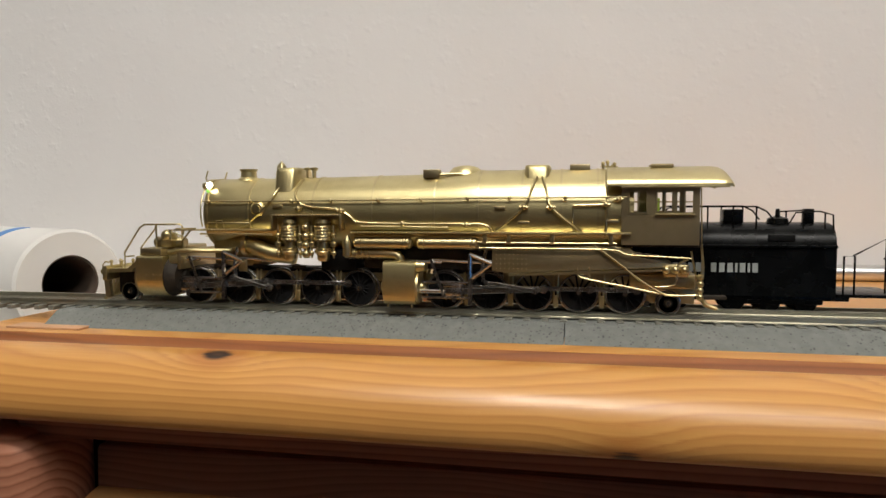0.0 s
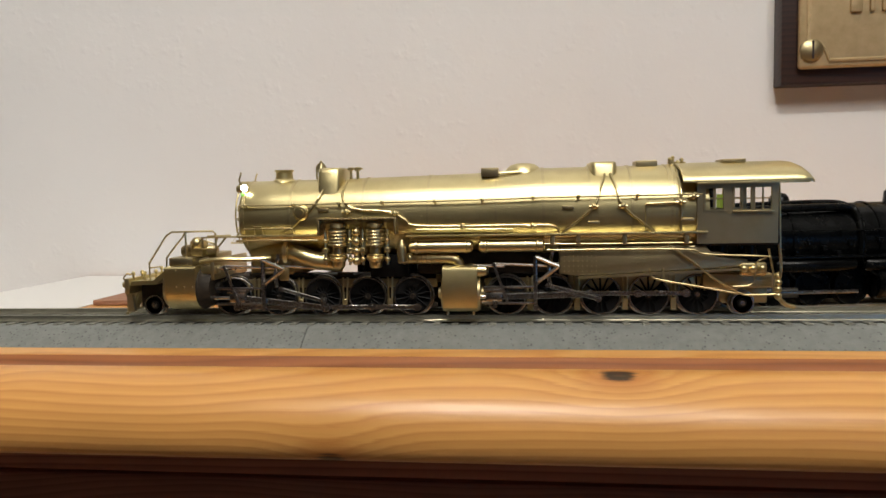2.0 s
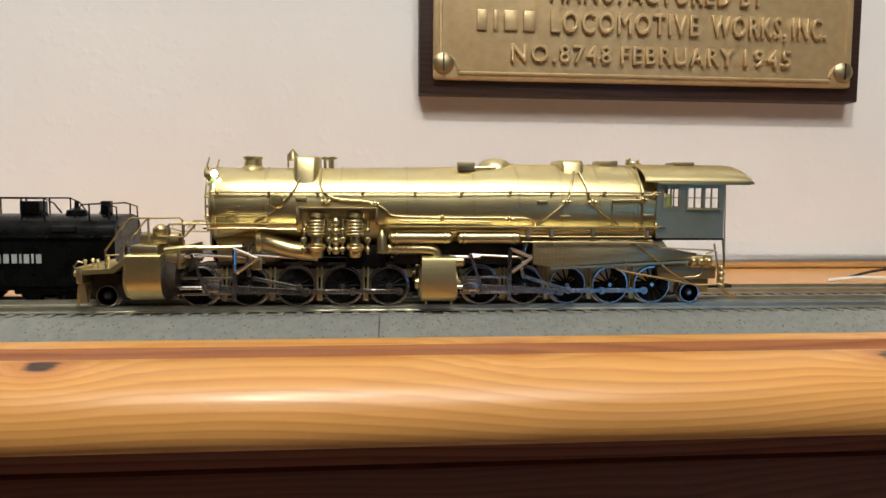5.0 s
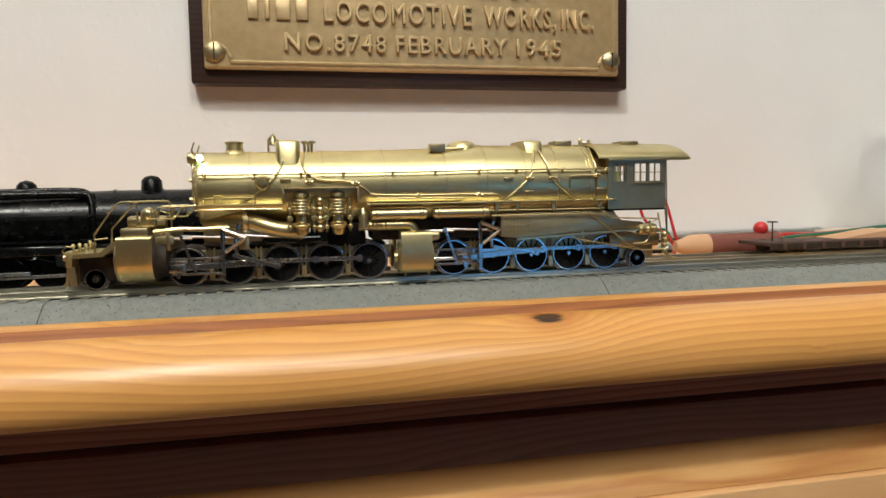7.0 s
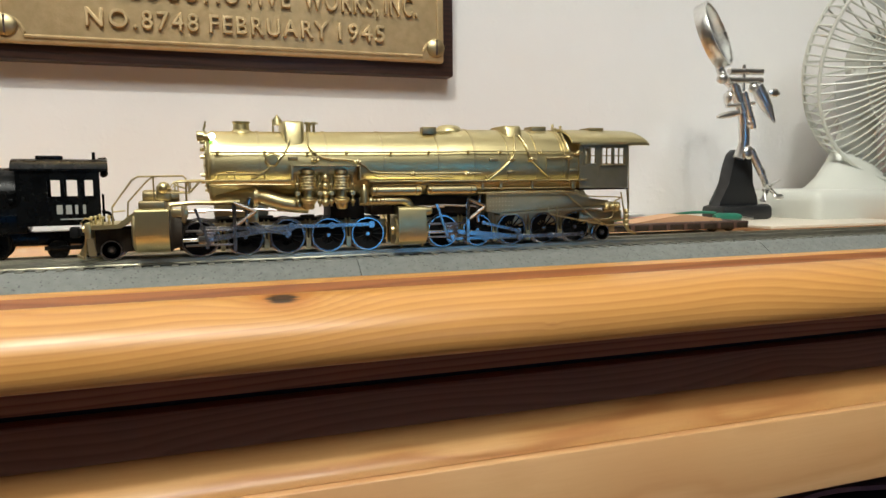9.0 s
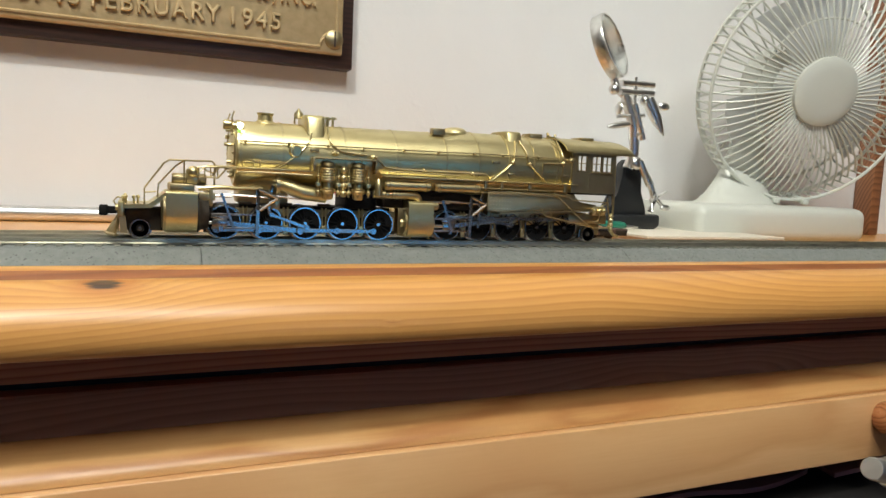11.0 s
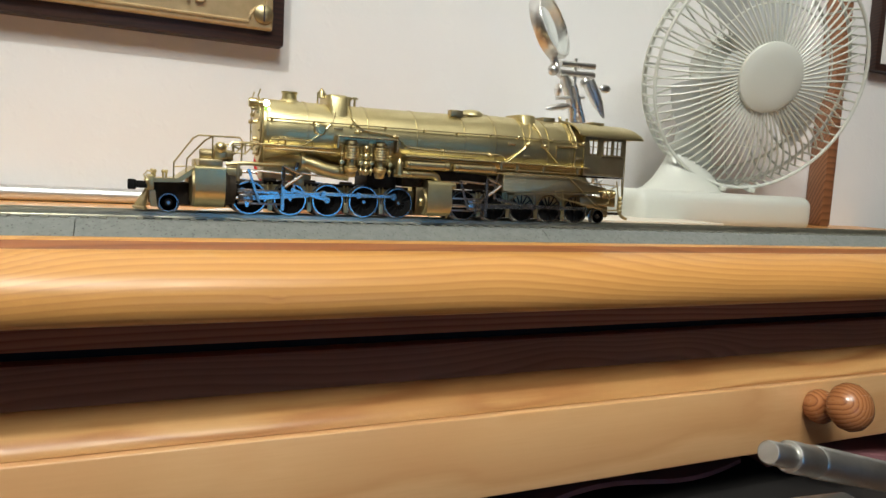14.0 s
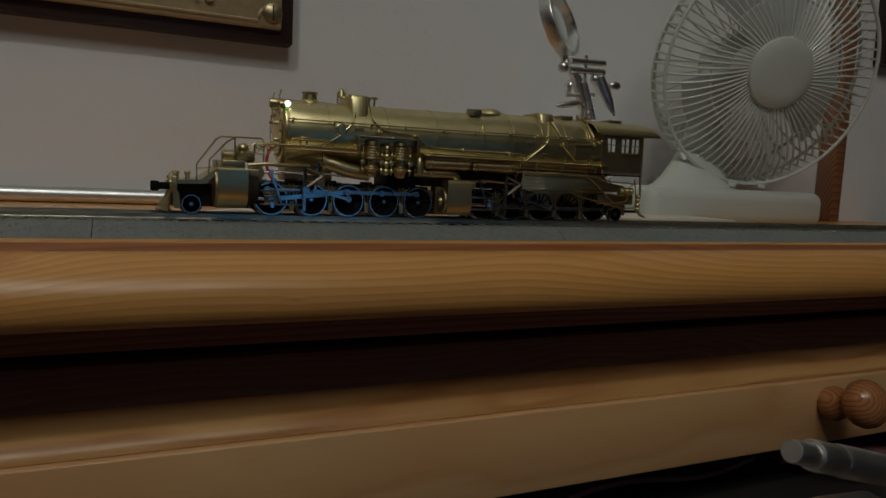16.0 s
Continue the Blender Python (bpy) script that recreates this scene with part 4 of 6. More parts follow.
def engine_unit(loco, axles, cyl_x, name):
    """Running gear of one engine: five driver sets, rods, crosshead, guides, valve gear, frame."""
    moving = {"drivers": [], "axles": axles}
    for x in axles:
        moving["drivers"].append(wheelset(loco, x, AXLE_Z, DRIVER_R, 10.3, 3.0, 14, "driving_wheelset"))
    side = new("side_rod_set")
    side.empty_display_size, side.parent = 0.004, loco
    xm = axles[2]
    part("side_rod", rounded_rod([x - xm for x in axles], ROD_Y, ROD_Y + 1.0, 0.85), STEEL, side, "steel coupling rod")
    part("crank_pin", rod((0, ROD_Y - 3.0, 0), (0, ROD_Y + 1.5, 0), 1.0), STEEL, side)
    moving["side"] = side
    far = new("side_rod_set")
    far.empty_display_size, far.parent = 0.004, loco
    part("side_rod", rounded_rod([x - xm for x in axles], -ROD_Y - 1.0, -ROD_Y, 0.85), STEEL, far, "steel coupling rod")
    moving["far"] = far
    main = part("main_rod", rounded_rod([0, -MAIN_L], ROD_Y - 1.7, ROD_Y - 0.7, 0.95), STEEL, loco, "steel main rod")
    moving["main"] = main
    ret = part("return_crank", rounded_rod([0, 3.1], ROD_Y - 2.8, ROD_Y - 2.0, 0.8), STEEL, loco, "steel return crank")
    moving["return"] = ret
    ch = new("crosshead")
    ch.empty_display_size, ch.parent = 0.004, loco
    part("crosshead_block", box(-3.6, 2.6, ROD_Y - 2.6, ROD_Y - 0.2, -1.7, 1.7, 0.4), STEEL, ch, "steel crosshead")
    part("crosshead_slipper", box(-4.2, 3.2, ROD_Y - 2.8, ROD_Y, 1.9, 3.0, 0.2), STEEL, ch)
    part("piston_rod", rod((-15.5, ROD_Y - 1.4, 0), (-3, ROD_Y - 1.4, 0), 0.85), CHROME, ch)
    part("drop_link", plate([(-1.0, -1.5), (1.0, -1.5), (0.6, -3.8), (-0.6, -3.8)], ROD_Y - 3.0, ROD_Y - 2.2), STEEL, ch)
    moving["cross"] = ch
    x0 = cyl_x
    for z in (AXLE_Z + 3.2, AXLE_Z - 2.7):
        part("guide_bar", box(x0, x0 + 19, ROD_Y - 2.4, ROD_Y - 0.6, z, z + 0.8, 0.15), STEEL, loco, "steel guide bar")
    yoke = plate([(x0 + 18.4, 2.4), (x0 + 19.8, 2.4), (x0 + 19.8, 22), (x0 + 18.4, 22)], ROD_Y - 3.0, ROD_Y - 1.8)
    part("guide_yoke", yoke, STEEL, loco, "steel guide yoke")
    hanger = bmesh.new()
    for a, b in (((19, 22), (27.5, 18.5)), ((27.5, 18.5), (20, 13)), ((19.2, 22), (19.2, 13))):
        rod((x0 + a[0], ROD_Y - 2.6, a[1]), (x0 + b[0], ROD_Y - 2.6, b[1]), 0.85, seg=8, bm=hanger)
    part("link_hanger", hanger, STEEL, loco, "steel valve gear hanger")
    link = pipe(bend([(x0 + 25.5, ROD_Y - 2.2, 24), (x0 + 24.4, ROD_Y - 2.2, 20), (x0 + 23.9, ROD_Y - 2.2, 15), (x0 + 24.4, ROD_Y - 2.2, 11.5)], 4), 0.8)
    part("expansion_link", link, STEEL, loco, "steel expansion link")
    part("radius_rod", rod((x0 + 24, ROD_Y - 1.6, 18.6), (x0 + 4, ROD_Y - 1.6, 19.6), 0.55, seg=8), STEEL, loco)
    part("combination_lever", plate([(x0 + 3.4, 20), (x0 + 4.6, 20), (x0 + 9.6, 5.2), (x0 + 8.8, 4.8)], ROD_Y - 3.2, ROD_Y - 2.6), STEEL, loco)
    part("valve_rod", rod((x0 - 4, ROD_Y - 1.5, 18.8), (x0 + 8, ROD_Y - 1.5, 18.8), 0.7, seg=8), STEEL, loco)
    part("reach_rod", rod((x0 + 25, ROD_Y - 1.0, 19.5), (x0 + 45, ROD_Y - 1.0, 18.0), 0.5, seg=8), STEEL, loco)
    ecc = part("eccentric_rod", rounded_rod([0, -(xm - x0 - 24.4)], ROD_Y - 3.7, ROD_Y - 3.1, 0.55), STEEL, loco, "steel eccentric rod")
    moving["ecc"], moving["link_at"] = ecc, (x0 + 24.4, 11.5)
    a, b = axles[0] - 8, axles[-1] + 9
    for s in (-1, 1):
        part("frame_rail", box(a, b, s * 7.0 - 0.8, s * 7.0 + 0.8, 10.4, 13.6, 0.2), BRASS_DULL, loco, "dull brass frame rail")
        part("frame_rail", box(a, b, s * 7.0 - 0.7, s * 7.0 + 0.7, 2.6, 4.4, 0.2), DARK, loco)
    part("frame_filler", box(a + 2, b - 2, -5.5, 5.5, 5, 15, 0.5), DARK, loco)
    for u, v in zip(axles, axles[1:]):
        m = (u + v) / 2
        hang = bmesh.new()
        rod((m - 0.9, -9.2, 14.5), (m - 0.6, -10.6, 2.6), 0.4, seg=6, bm=hang)
        rod((m + 0.9, -9.2, 14.5), (m + 0.6, -10.6, 2.6), 0.4, seg=6, bm=hang)
        box(m - 1.0, m + 1.0, -11.0, -10.2, 2.0, 6.4, 0.2, hang, 1)
        part("brake_hanger", hang, BRASS_FINE, loco, "thin brass brake hanger")
        part("spring_rig", box(m - 3.0, m + 3.0, -9.4, -8.2, 15.2, 16.4, 0.3), DARK, loco)
    return moving


def stanchion(loco, x):
    p, q = on_boiler(x, 19), on_boiler(x, 19, 1.5)
    bm = rod(p, q, 0.45, 0.3, 8)
    ball(q, 0.75, bm, 8)
    part("handrail_post", bm, BRASS_FINE, loco)


def saddle_dome(loco, x0, x1, top, name):
    """A sand dome that sits astride the boiler."""
    bm = bmesh.new()
    xm, hx = (x0 + x1) / 2, (x1 - x0) / 2
    levels = [(-0.3, 1.02, 12.7), (0.2, 1.0, 12.1), (0.55, 1.0, 10.9), (0.86, 1.0, 10.0), (0.94, 0.985, 9.4), (0.985, 0.95, 8.9), (1.0, 0.87, 8.0)]
    base = BOILER_Z + 5.5
    last = None
    for f, s, hy in levels:
        z = base + (top - base) * max(f, 0)
        ring = []
        for k in range(28):
            a = k * math.tau / 28
            cx, cy = math.cos(a), math.sin(a)
            e = 0.36
            ring.append(bm.verts.new(Vector((xm + hx * s * math.copysign(abs(cx) ** e, cx), hy * math.copysign(abs(cy) ** e, cy), z - (2.0 if f < 0 else 0))) * MM))
        if last:
            for k in range(28):
                bm.faces.new((last[k], last[(k + 1) % 28], ring[(k + 1) % 28], ring[k]))
        last = ring
    bm.faces.new(last)
    d = part(name, bm, BRASS, loco, "brass sand dome", 60)
    return d


def brass_locomotive():
    L = thing("brass_locomotive", "unpainted brass model of an articulated steam locomotive on the track", "model locomotive")
    # boiler
    prof = [(-72.5, 0.0), (-73.6, 12.0), (-73.5, 13.6), (-73.0, 14.3), (-72, 14.65)]
    prof += [(x, boiler_r(x)) for x in (-60, -30, 0, 10, 22, 31, 40, 70, 92, 98)] + [(98.5, 0)]
    part("boiler", lathe(prof, (0, 0, BOILER_Z), "X", 72), BRASS, L, "smooth brass boiler", 30)
    part("smokebox_front", lathe([(-73.4, 11.6), (-74.2, 11.0), (-74.5, 9.6), (-75.2, 5.5), (-75.5, 0)], (0, 0, BOILER_Z), "X", 40), BRASS, L, "brass smokebox door")
    for k in range(14):
        a = k * math.tau / 14
        part("door_dog", box(-75.2, -73.8, 10.4 * math.cos(a) - 0.5, 10.4 * math.cos(a) + 0.5, BOILER_Z + 10.4 * math.sin(a) - 0.5, BOILER_Z + 10.4 * math.sin(a) + 0.5, 0.2), BRASS_FINE, L)
    for x, w in ((-71.6, 0.5), (-53.5, 0.5), (-25.5, 0.4), (-1.0, 0.4), (24.0, 0.4), (41.0, 0.5), (57.5, 0.4), (72, 0.4), (85.4, 0.4), (87, 0.4)):
        r = boiler_r(x)
        part("boiler_band", lathe([(x - w, r - 0.3), (x - w, r + 0.26), (x + w, r + 0.26), (x + w, r - 0.3)], (0, 0, BOILER_Z), "X", 64), BRASS_FINE, L)
    # smokestack, bell, domes, hatches on top
    zt = BOILER_Z + 14.6
    part("smokestack", lathe([(zt - 1.5, 5.2), (zt, 4.6), (zt + 0.8, 3.4), (zt + 3.2, 3.2), (zt + 3.6, 3.7), (zt + 4.2, 3.7), (zt + 4.2, 2.7), (zt - 1, 2.6)], (-59.6, 0, 0), "Z", 28), BRASS, L, "flared brass smokestack")
    saddle_dome(L, -43.6, -34.0, 56.2, "front_sand_dome")
    bell = part("bell", lathe([(54.8, 2.0), (55.6, 1.9), (57.2, 1.3), (58.4, 1.0), (59.0, 0)], (-44.6, 0, 0), "Z", 16), BRASS_FINE, L, "small brass bell")
    part("bell_bracket", pipe([(-46.4, 0, 52.2), (-46.4, 0, 57.0), (-44.6, 0, 59.2), (-42.9, 0, 57.0), (-42.9, 0, 54)], 0.4), BRASS_FINE, bell)
    wh = bmesh.new()
    for dx, dy in ((-1.6, -2.4), (1.2, -2.8), (0.0, 1.8)):
        rod((-30.5 + dx, dy, 50), (-30.5 + dx, dy, 55.6), 0.55, bm=wh, seg=8)
        box(-31.6 + dx, -29.4 + dx, dy - 0.6, dy + 0.6, 55.2, 56.4, 0.2, wh, 1)
    rod((-33.5, -2.5, 55.8), (-27.5, -2.5, 55.8), 0.35, bm=wh, seg=6)
    part("pop_valves", wh, BRASS_FINE, L)
    part("steam_dome", lathe([(50.5, 7.6), (52.6, 7.0), (54.4, 6.2), (55.7, 4.6), (56.3, 2.2), (56.4, 0)], (34, 0, 0), "Z", 32), BRASS, L, "low brass steam dome")
    part("throttle_box", box(18.5, 25.0, -9.0, -4.6, 51.3, 54.6, 0.2), BRASS_DULL, L)
    part("throttle_rod", rod((25, -7.2, 52.6), (34, -6.6, 52.9), 0.55, seg=8), BRASS_FINE, L)
    saddle_dome(L, 58.0, 67.8, 55.8, "rear_sand_dome")
    part("roof_hatch", box(75.0, 82.6, -4.4, 4.4, 52.6, 56.0, 0.3), BRASS_DULL, L)
    tur = bmesh.new()
    for x, y, h in ((87.4, -2, 56.3), (89.2, 1.5, 57.0), (91.6, -2.2, 56.0), (91.2, 2.4, 55.4)):
        rod((x, y, 50), (x, y, h), 0.5, bm=tur, seg=8)
        ball((x, y, h), 0.75, tur, 8)
    rod((86.5, -2, 55.2), (93, -2, 54.8), 0.35, bm=tur, seg=6)
    part("steam_turret", tur, BRASS_FINE, L)
    # handrail and its posts
    rail_pts = [on_boiler(x, 19, 1.5) for x in (-72.6, -54, -40, -20, 0, 22, 41, 60, 80, 95.5)]
    part("handrail", pipe(rail_pts, 0.32, seg=6), BRASS_FINE, L, "thin brass handrail")
    for x in (-70, -51.5, -34, -17.5, 2.0, 19.2, 37.4, 53.2, 73.5, 93):
        stanchion(L, x)
    part("front_handrail", torus((-74.4, 0, BOILER_Z + 0.5), (1, 0, 0), 14.0, 0.3, seg=30, sub=6, arc=4.0, start=-0.45), BRASS_FINE, L)
    # small plates, covers and washout plugs
    part("builder_plate_small", box(-65.4, -58.2, -14.1, -13.2, 33.2, 35.4, 0.15), DARK, L, "small dark plate")
    dial = part("check_valve", lathe([(-15.8, 0), (-15.8, 2.2), (-15.2, 2.9), (-13.6, 3.1)], (-48.6, 0, 39.4), "Y", 20), BRASS, L)
    part("valve_disc", lathe([(-16.6, 0), (-16.5, 1.5), (-15.6, 1.6)], (-48.6, 0, 39.4), "Y", 14), BRASS, dial)
    for x, a in ((-40, 12), (49.6, 8), (58.5, -11), (90.5, -9), (88, 14), (-30, 12)):
        p = on_boiler(x, a)
        part("washout_cover", box(x - 2.0, x + 2.0, p[1] - 1.0, p[1] + 1.5, p[2] - 0.6, p[2] + 0.6, 0.25), BRASS_DULL, L)
    # pipes over the boiler side
    def line(pts, r=0.5, mat=BRASS_FINE, name="pipe"):
        part(name, pipe(bend(pts, 4), r * (0.75 if r < 0.8 else 1.0), seg=8), mat, L)

    line([on_boiler(-40, 62, 0.6), on_boiler(-41.5, 35, 0.7), on_boiler(-45, 12, 0.7), on_boiler(-53, -14, 0.7), on_boiler(-57, -22, 0.8)], 0.55)
    line([on_boiler(-32.5, 66, 0.6), on_boiler(-33.0, 30, 0.8), on_boiler(-28, 12, 0.8), on_boiler(-15, 7, 0.8), on_boiler(-9, -4, 0.9), on_boiler(-6, -11, 1.0), on_boiler(10, -13, 1.0), on_boiler(38, -12, 1.0), on_boiler(45, -14, 1.2), on_boiler(47, -24, 1.4)], 0.6)
    line([on_boiler(-5, -17, 1.2), on_boiler(10, -17, 1.2), on_boiler(30, -17, 1.2)], 0.5)
    line([on_boiler(63, 52, 0.7), on_boiler(60.8, 28, 0.7), on_boiler(58.5, 8, 0.8), on_boiler(50, -16, 0.9), on_boiler(46, -26, 1.0)], 0.65)
    line([on_boiler(65, 52, 0.7), on_boiler(66.8, 28, 0.7), on_boiler(68.5, 8, 0.8), on_boiler(77, -16, 0.9), on_boiler(80, -24, 1.0)], 0.65)
    line([on_boiler(88.5, 60, 0.8), on_boiler(88.5, 20, 0.8), on_boiler(88.2, -20, 0.9), on_boiler(88.2, -30, 1.0)], 0.65)
    line([on_boiler(76.5, 10, 0.8), on_boiler(82, 10.5, 0.9), on_boiler(88, 11, 0.9)], 0.55)
    line([on_boiler(76.5, 10, 0.8), on_boiler(76.5, -20, 0.8)], 0.3)
    for x, a in ((-31, 8), (-13, 5), (12, -13), (37, -13), (58.5, 8), (68.5, 8), (88, 11), (92.5, 17)):
        bm = ball(on_boiler(x, a, 1.0), 1.1, None, 8)
        rod(on_boiler(x - 1.6, a, 1.1), on_boiler(x + 1.6, a, 1.1), 0.6, bm=bm, seg=8)
        part("pipe_valve", bm, BRASS_FINE, L)
    # running boards, with a stepped bracket in front of the smokebox
    for s in (-1, 1):
        y = s * 17.0
        br = pipe([(-73, y, 31.0), (-80, y, 30.9), (-86.6, y, 30.8), (-90.2, y, 26.6), (-81.2, y, 26.4), (-77.4, y, 30.8)], 0.36, seg=6)
        part("bracket_rail", br, BRASS_FINE, L, "thin brass step bracket")
        part("bracket_strut", rod((-86.6, y, 30.8), (-86.4, y, 26.5), 0.3), BRASS_FINE, L)
        part("bracket_strut", rod((-81.4, y, 30.9), (-81.2, y, 26.4), 0.3), BRASS_FINE, L)
        part("running_board", box(-8.5, 97, s * 16.9 - 2.0, s * 16.9 + 2.0, 29.8, 30.6, 0.1), BRASS, L, "brass running board")
        part("running_board", box(-73.5, -41.5, s * 15.5 - 2.0, s * 15.5 + 2.0, 30.6, 31.4, 0.1), BRASS, L, "brass running board")
        part("running_board", box(-40.8, -12.5, s * 16.5 - 2.6, s * 16.5 + 2.6, 36.6, 37.3, 0.1), BRASS_DULL, L)
    part("pump_bracket", box(-41.4, -40.5, -18.8, -14.2, 31, 37.3, 0.1), BRASS_DULL, L)
    part("pump_bracket", box(-12.8, -12.0, -18.8, -14.2, 31, 37.3, 0.1), BRASS_DULL, L)
    studs = bmesh.new()
    for i in range(80):
        ball((-8 + i * 1.3, -19.0, 30.2), 0.32, studs, 6)
    for i in range(24):
        ball((-73 + i * 1.35, -17.6, 31.0), 0.3, studs, 6)
    for i in range(21):
        ball((-40.2 + i * 1.35, -19.2, 37.0), 0.3, studs, 6)
    tagged(part("board_rivets", studs, BRASS_FINE, L), kind="stuff")
    # air pumps
    for xc in (-34.2, -20.2):
        pu = part("air_pump", lathe([(21.2, 2.6), (22.0, 3.2), (23.6, 3.3), (24.0, 2.2), (26.6, 2.2), (27.0, 3.5), (33.0, 3.5), (33.4, 2.0), (34.2, 1.8), (34.2, 0)], (xc, -16.6, 0), "Z", 24), BRASS_FINE, L, "ribbed brass air pump")
        for z in (27.6, 28.8, 30.0, 31.2, 32.4, 22.6):
            part("pump_rib", torus((xc, -16.6, z), (0, 0, 1), 3.5, 0.24, seg=20, sub=5), BRASS_FINE, pu)
        part("pump_cap", lathe([(33.8, 2.9), (35.0, 2.7), (35.8, 1.4), (35.9, 0)], (xc, -16.6, 0), "Z", 18), BRASS_FINE, pu)
        part("pump_foot", lathe([(18.8, 0), (18.8, 1.8), (19.6, 2.4), (21.4, 2.5)], (xc, -16.6, 0), "Z", 18), BRASS_FINE, pu)
        for dx in (-4.6, 4.6):
            q = rod((xc + dx, -17.4, 20), (xc + dx, -17.4, 33), 0.5, seg=8)
            ball((xc + dx, -17.4, 22), 1.1, q, 8)
            ball((xc + dx, -17.4, 29), 0.9, q, 8)
            box(xc + dx - 1.1, xc + dx + 1.1, -18.4, -16.4, 24.5, 26.4, 0.3, q, 1)
            part("pump_pipe", q, BRASS_FINE, pu)
    lub = part("lubricator", lathe([(21, 1.7), (26, 1.9), (27.4, 1.4), (29, 0.7), (29, 0)], (-10.4, -16.5, 0), "Z", 14), BRASS_FINE, L)
    part("lubricator_stem", rod((-27.2, -16.5, 20), (-27.2, -16.5, 34), 1.2), BRASS_FINE, L)
    for z in (21.5, 25, 28.5, 32):
        part("pipe_union", ball((-27.2, -17.2, z), 1.7, seg=10), BRASS_FINE, L)
    # air tanks and long pipes under the running board
    for a, b in ((-7.6, 15.6), (17.6, 41.4)):
        part("air_tank", lathe([(a, 0), (a, 1.5), (a + 0.8, 2.2), (a + 2, 2.2), (a + 2.2, 2.45), (a + 3, 2.45), (a + 3.2, 2.2), (b - 3.2, 2.2), (b - 3, 2.45), (b - 2.2, 2.45), (b - 2, 2.2), (b - 0.8, 2.2), (b, 1.5), (b, 0)], (0, -16.2, 26.2), "X", 24), BRASS_FINE, L, "long brass air tank")
    line([(-7, -17.6, 28.9), (30, -17.6, 28.9), (60, -17.6, 28.7), (92, -17.6, 28.7)], 0.5)
    line([(40, -17.4, 26.8), (60, -17.4, 26.6), (92, -17.4, 26.6)], 0.45)
    line([(42, -17.2, 24.6), (88, -17.2, 24.4), (96, -17.4, 22.6), (112, -17.4, 21.8), (118, -17.0, 21.4)], 0.4)
    for x in (44, 53, 69, 90):
        part("pipe_clip", box(x - 0.8, x + 0.8, -18.3, -17.0, 26, 30, 0.2), BRASS_FINE, L)
    line([(-73.5, -16.4, 29.3), (-60, -17.2, 29.5), (-41.5, -17.4, 29.2)], 0.5)
    part("grab_rail", pipe([(-71, -15.0, 31.6), (-70.6, -15.9, 33.4), (-70, -15.9, 33.7), (-52.4, -16.0, 33.8), (-51.8, -16, 33.4), (-51.6, -15.0, 31.6)], 0.35, seg=6), BRASS_FINE, L)
    part("grab_rail", pipe([(-66.8, -15.0, 31.6), (-66.6, -15.9, 34.6), (-63.8, -15.9, 34.6), (-63.6, -15.0, 31.6)], 0.35, seg=6), BRASS_FINE, L)
    # steam delivery pipe from smokebox down and back
    part("receiver_pipe", pipe(bend([(-71, -5, 24.5), (-60, -9, 25.2), (-52, -11.5, 24.0), (-44, -12.5, 21.4), (-34, -12, 20.2)], 5), 3.3, seg=20), BRASS, L, "broad brass steam pipe")
    part("receiver_flange", lathe([(-56.4, 4.6), (-54.8, 4.6)], (0, -10.8, 24.6), "X", 20), BRASS_FINE, L)
    part("exhaust_pipe", pipe(bend([(-12, -13.5, 21.8), (0, -14.5, 21.8), (8, -14.4, 21.6), (10.4, -14.2, 19.6), (10.6, -14, 16)], 5), 1.9, seg=14), BRASS_FINE, L)
    for i in range(9):
        part("pipe_rib", torus((-10 + i * 1.7, -14.2, 21.8), (1, 0, 0), 2.0, 0.3, seg=14, sub=5), BRASS_FINE, L)
    part("boiler_saddle", box(-72, -50, -8.5, 8.5, 15.5, 24, 1.5), BRASS_DULL, L)
    part("saddle_block", box(-24, -9, -10, 10, 14.5, 23, 0.8), WHEEL_BLACK, L, "black saddle block between boiler and frame")
    part("belly", box(-6, 50, -9.5, 9.5, 15.5, 24.5, 1.0), DARK, L)
    # firebox and ash pan
    fb = plate([(46.5, 25.5), (97, 25.5), (100, 21), (111, 20.2), (111, 17.8), (52, 15.2), (46.5, 15.8)], -16.0, 16.0, bevel=0.5)
    part("firebox", fb, BRASS_DULL, L, "riveted brass firebox side")
    ash = plate([(53, 15.0), (111, 17.6), (111, 16.8), (53, 14.0)], -16.8, 16.8)
    part("ash_pan_lip", ash, BRASS_FINE, L)
    part("ash_pan", box(50, 110, -9, 9, 8.5, 15.5, 0.5), BRASS_DULL, L)
    riv = bmesh.new()
    for i in range(8):
        for j in range(5):
            ball((48.2 + i * 1.6, -16.1, 16.8 + j * 1.8), 0.28, riv, 6)
    for i in range(18):
        ball((62 + i * 1.9, -16.1, 24.6), 0.24, riv, 6)
    tagged(part("firebox_rivets", riv, BRASS_FINE, L), kind="stuff")
    # low-pressure cylinders in front, high-pressure in the middle
    for s in (-1, 1):
        bm = bmesh.new()
        # end view: flat outside, round underneath
        prof2 = [(s * 3, 20.0), (s * 18.6, 20.0), (s * 19.1, 19.4), (s * 19.1, 10.5), (s * 18.4, 7.6), (s * 16.6, 5.0), (s * 14, 3.3), (s * 11, 2.8), (s * 3, 2.8)]
        run(prof2, -101.5, -89.2, bm)
        cyl = part("low_pressure_cylinder", bm, BRASS, L, "large brass front cylinder", 25)
        part("cylinder_cover", lathe([(-89.2, 8.3), (-88.6, 8.3), (-87.8, 7.4), (-86.6, 7.0), (-84.6, 6.6), (-84.2, 2.4), (-82.6, 2.2), (-82.4, 0)], (0, s * 11.2, 11.2), "X", 32), DARK, cyl, "dark cylinder cover")
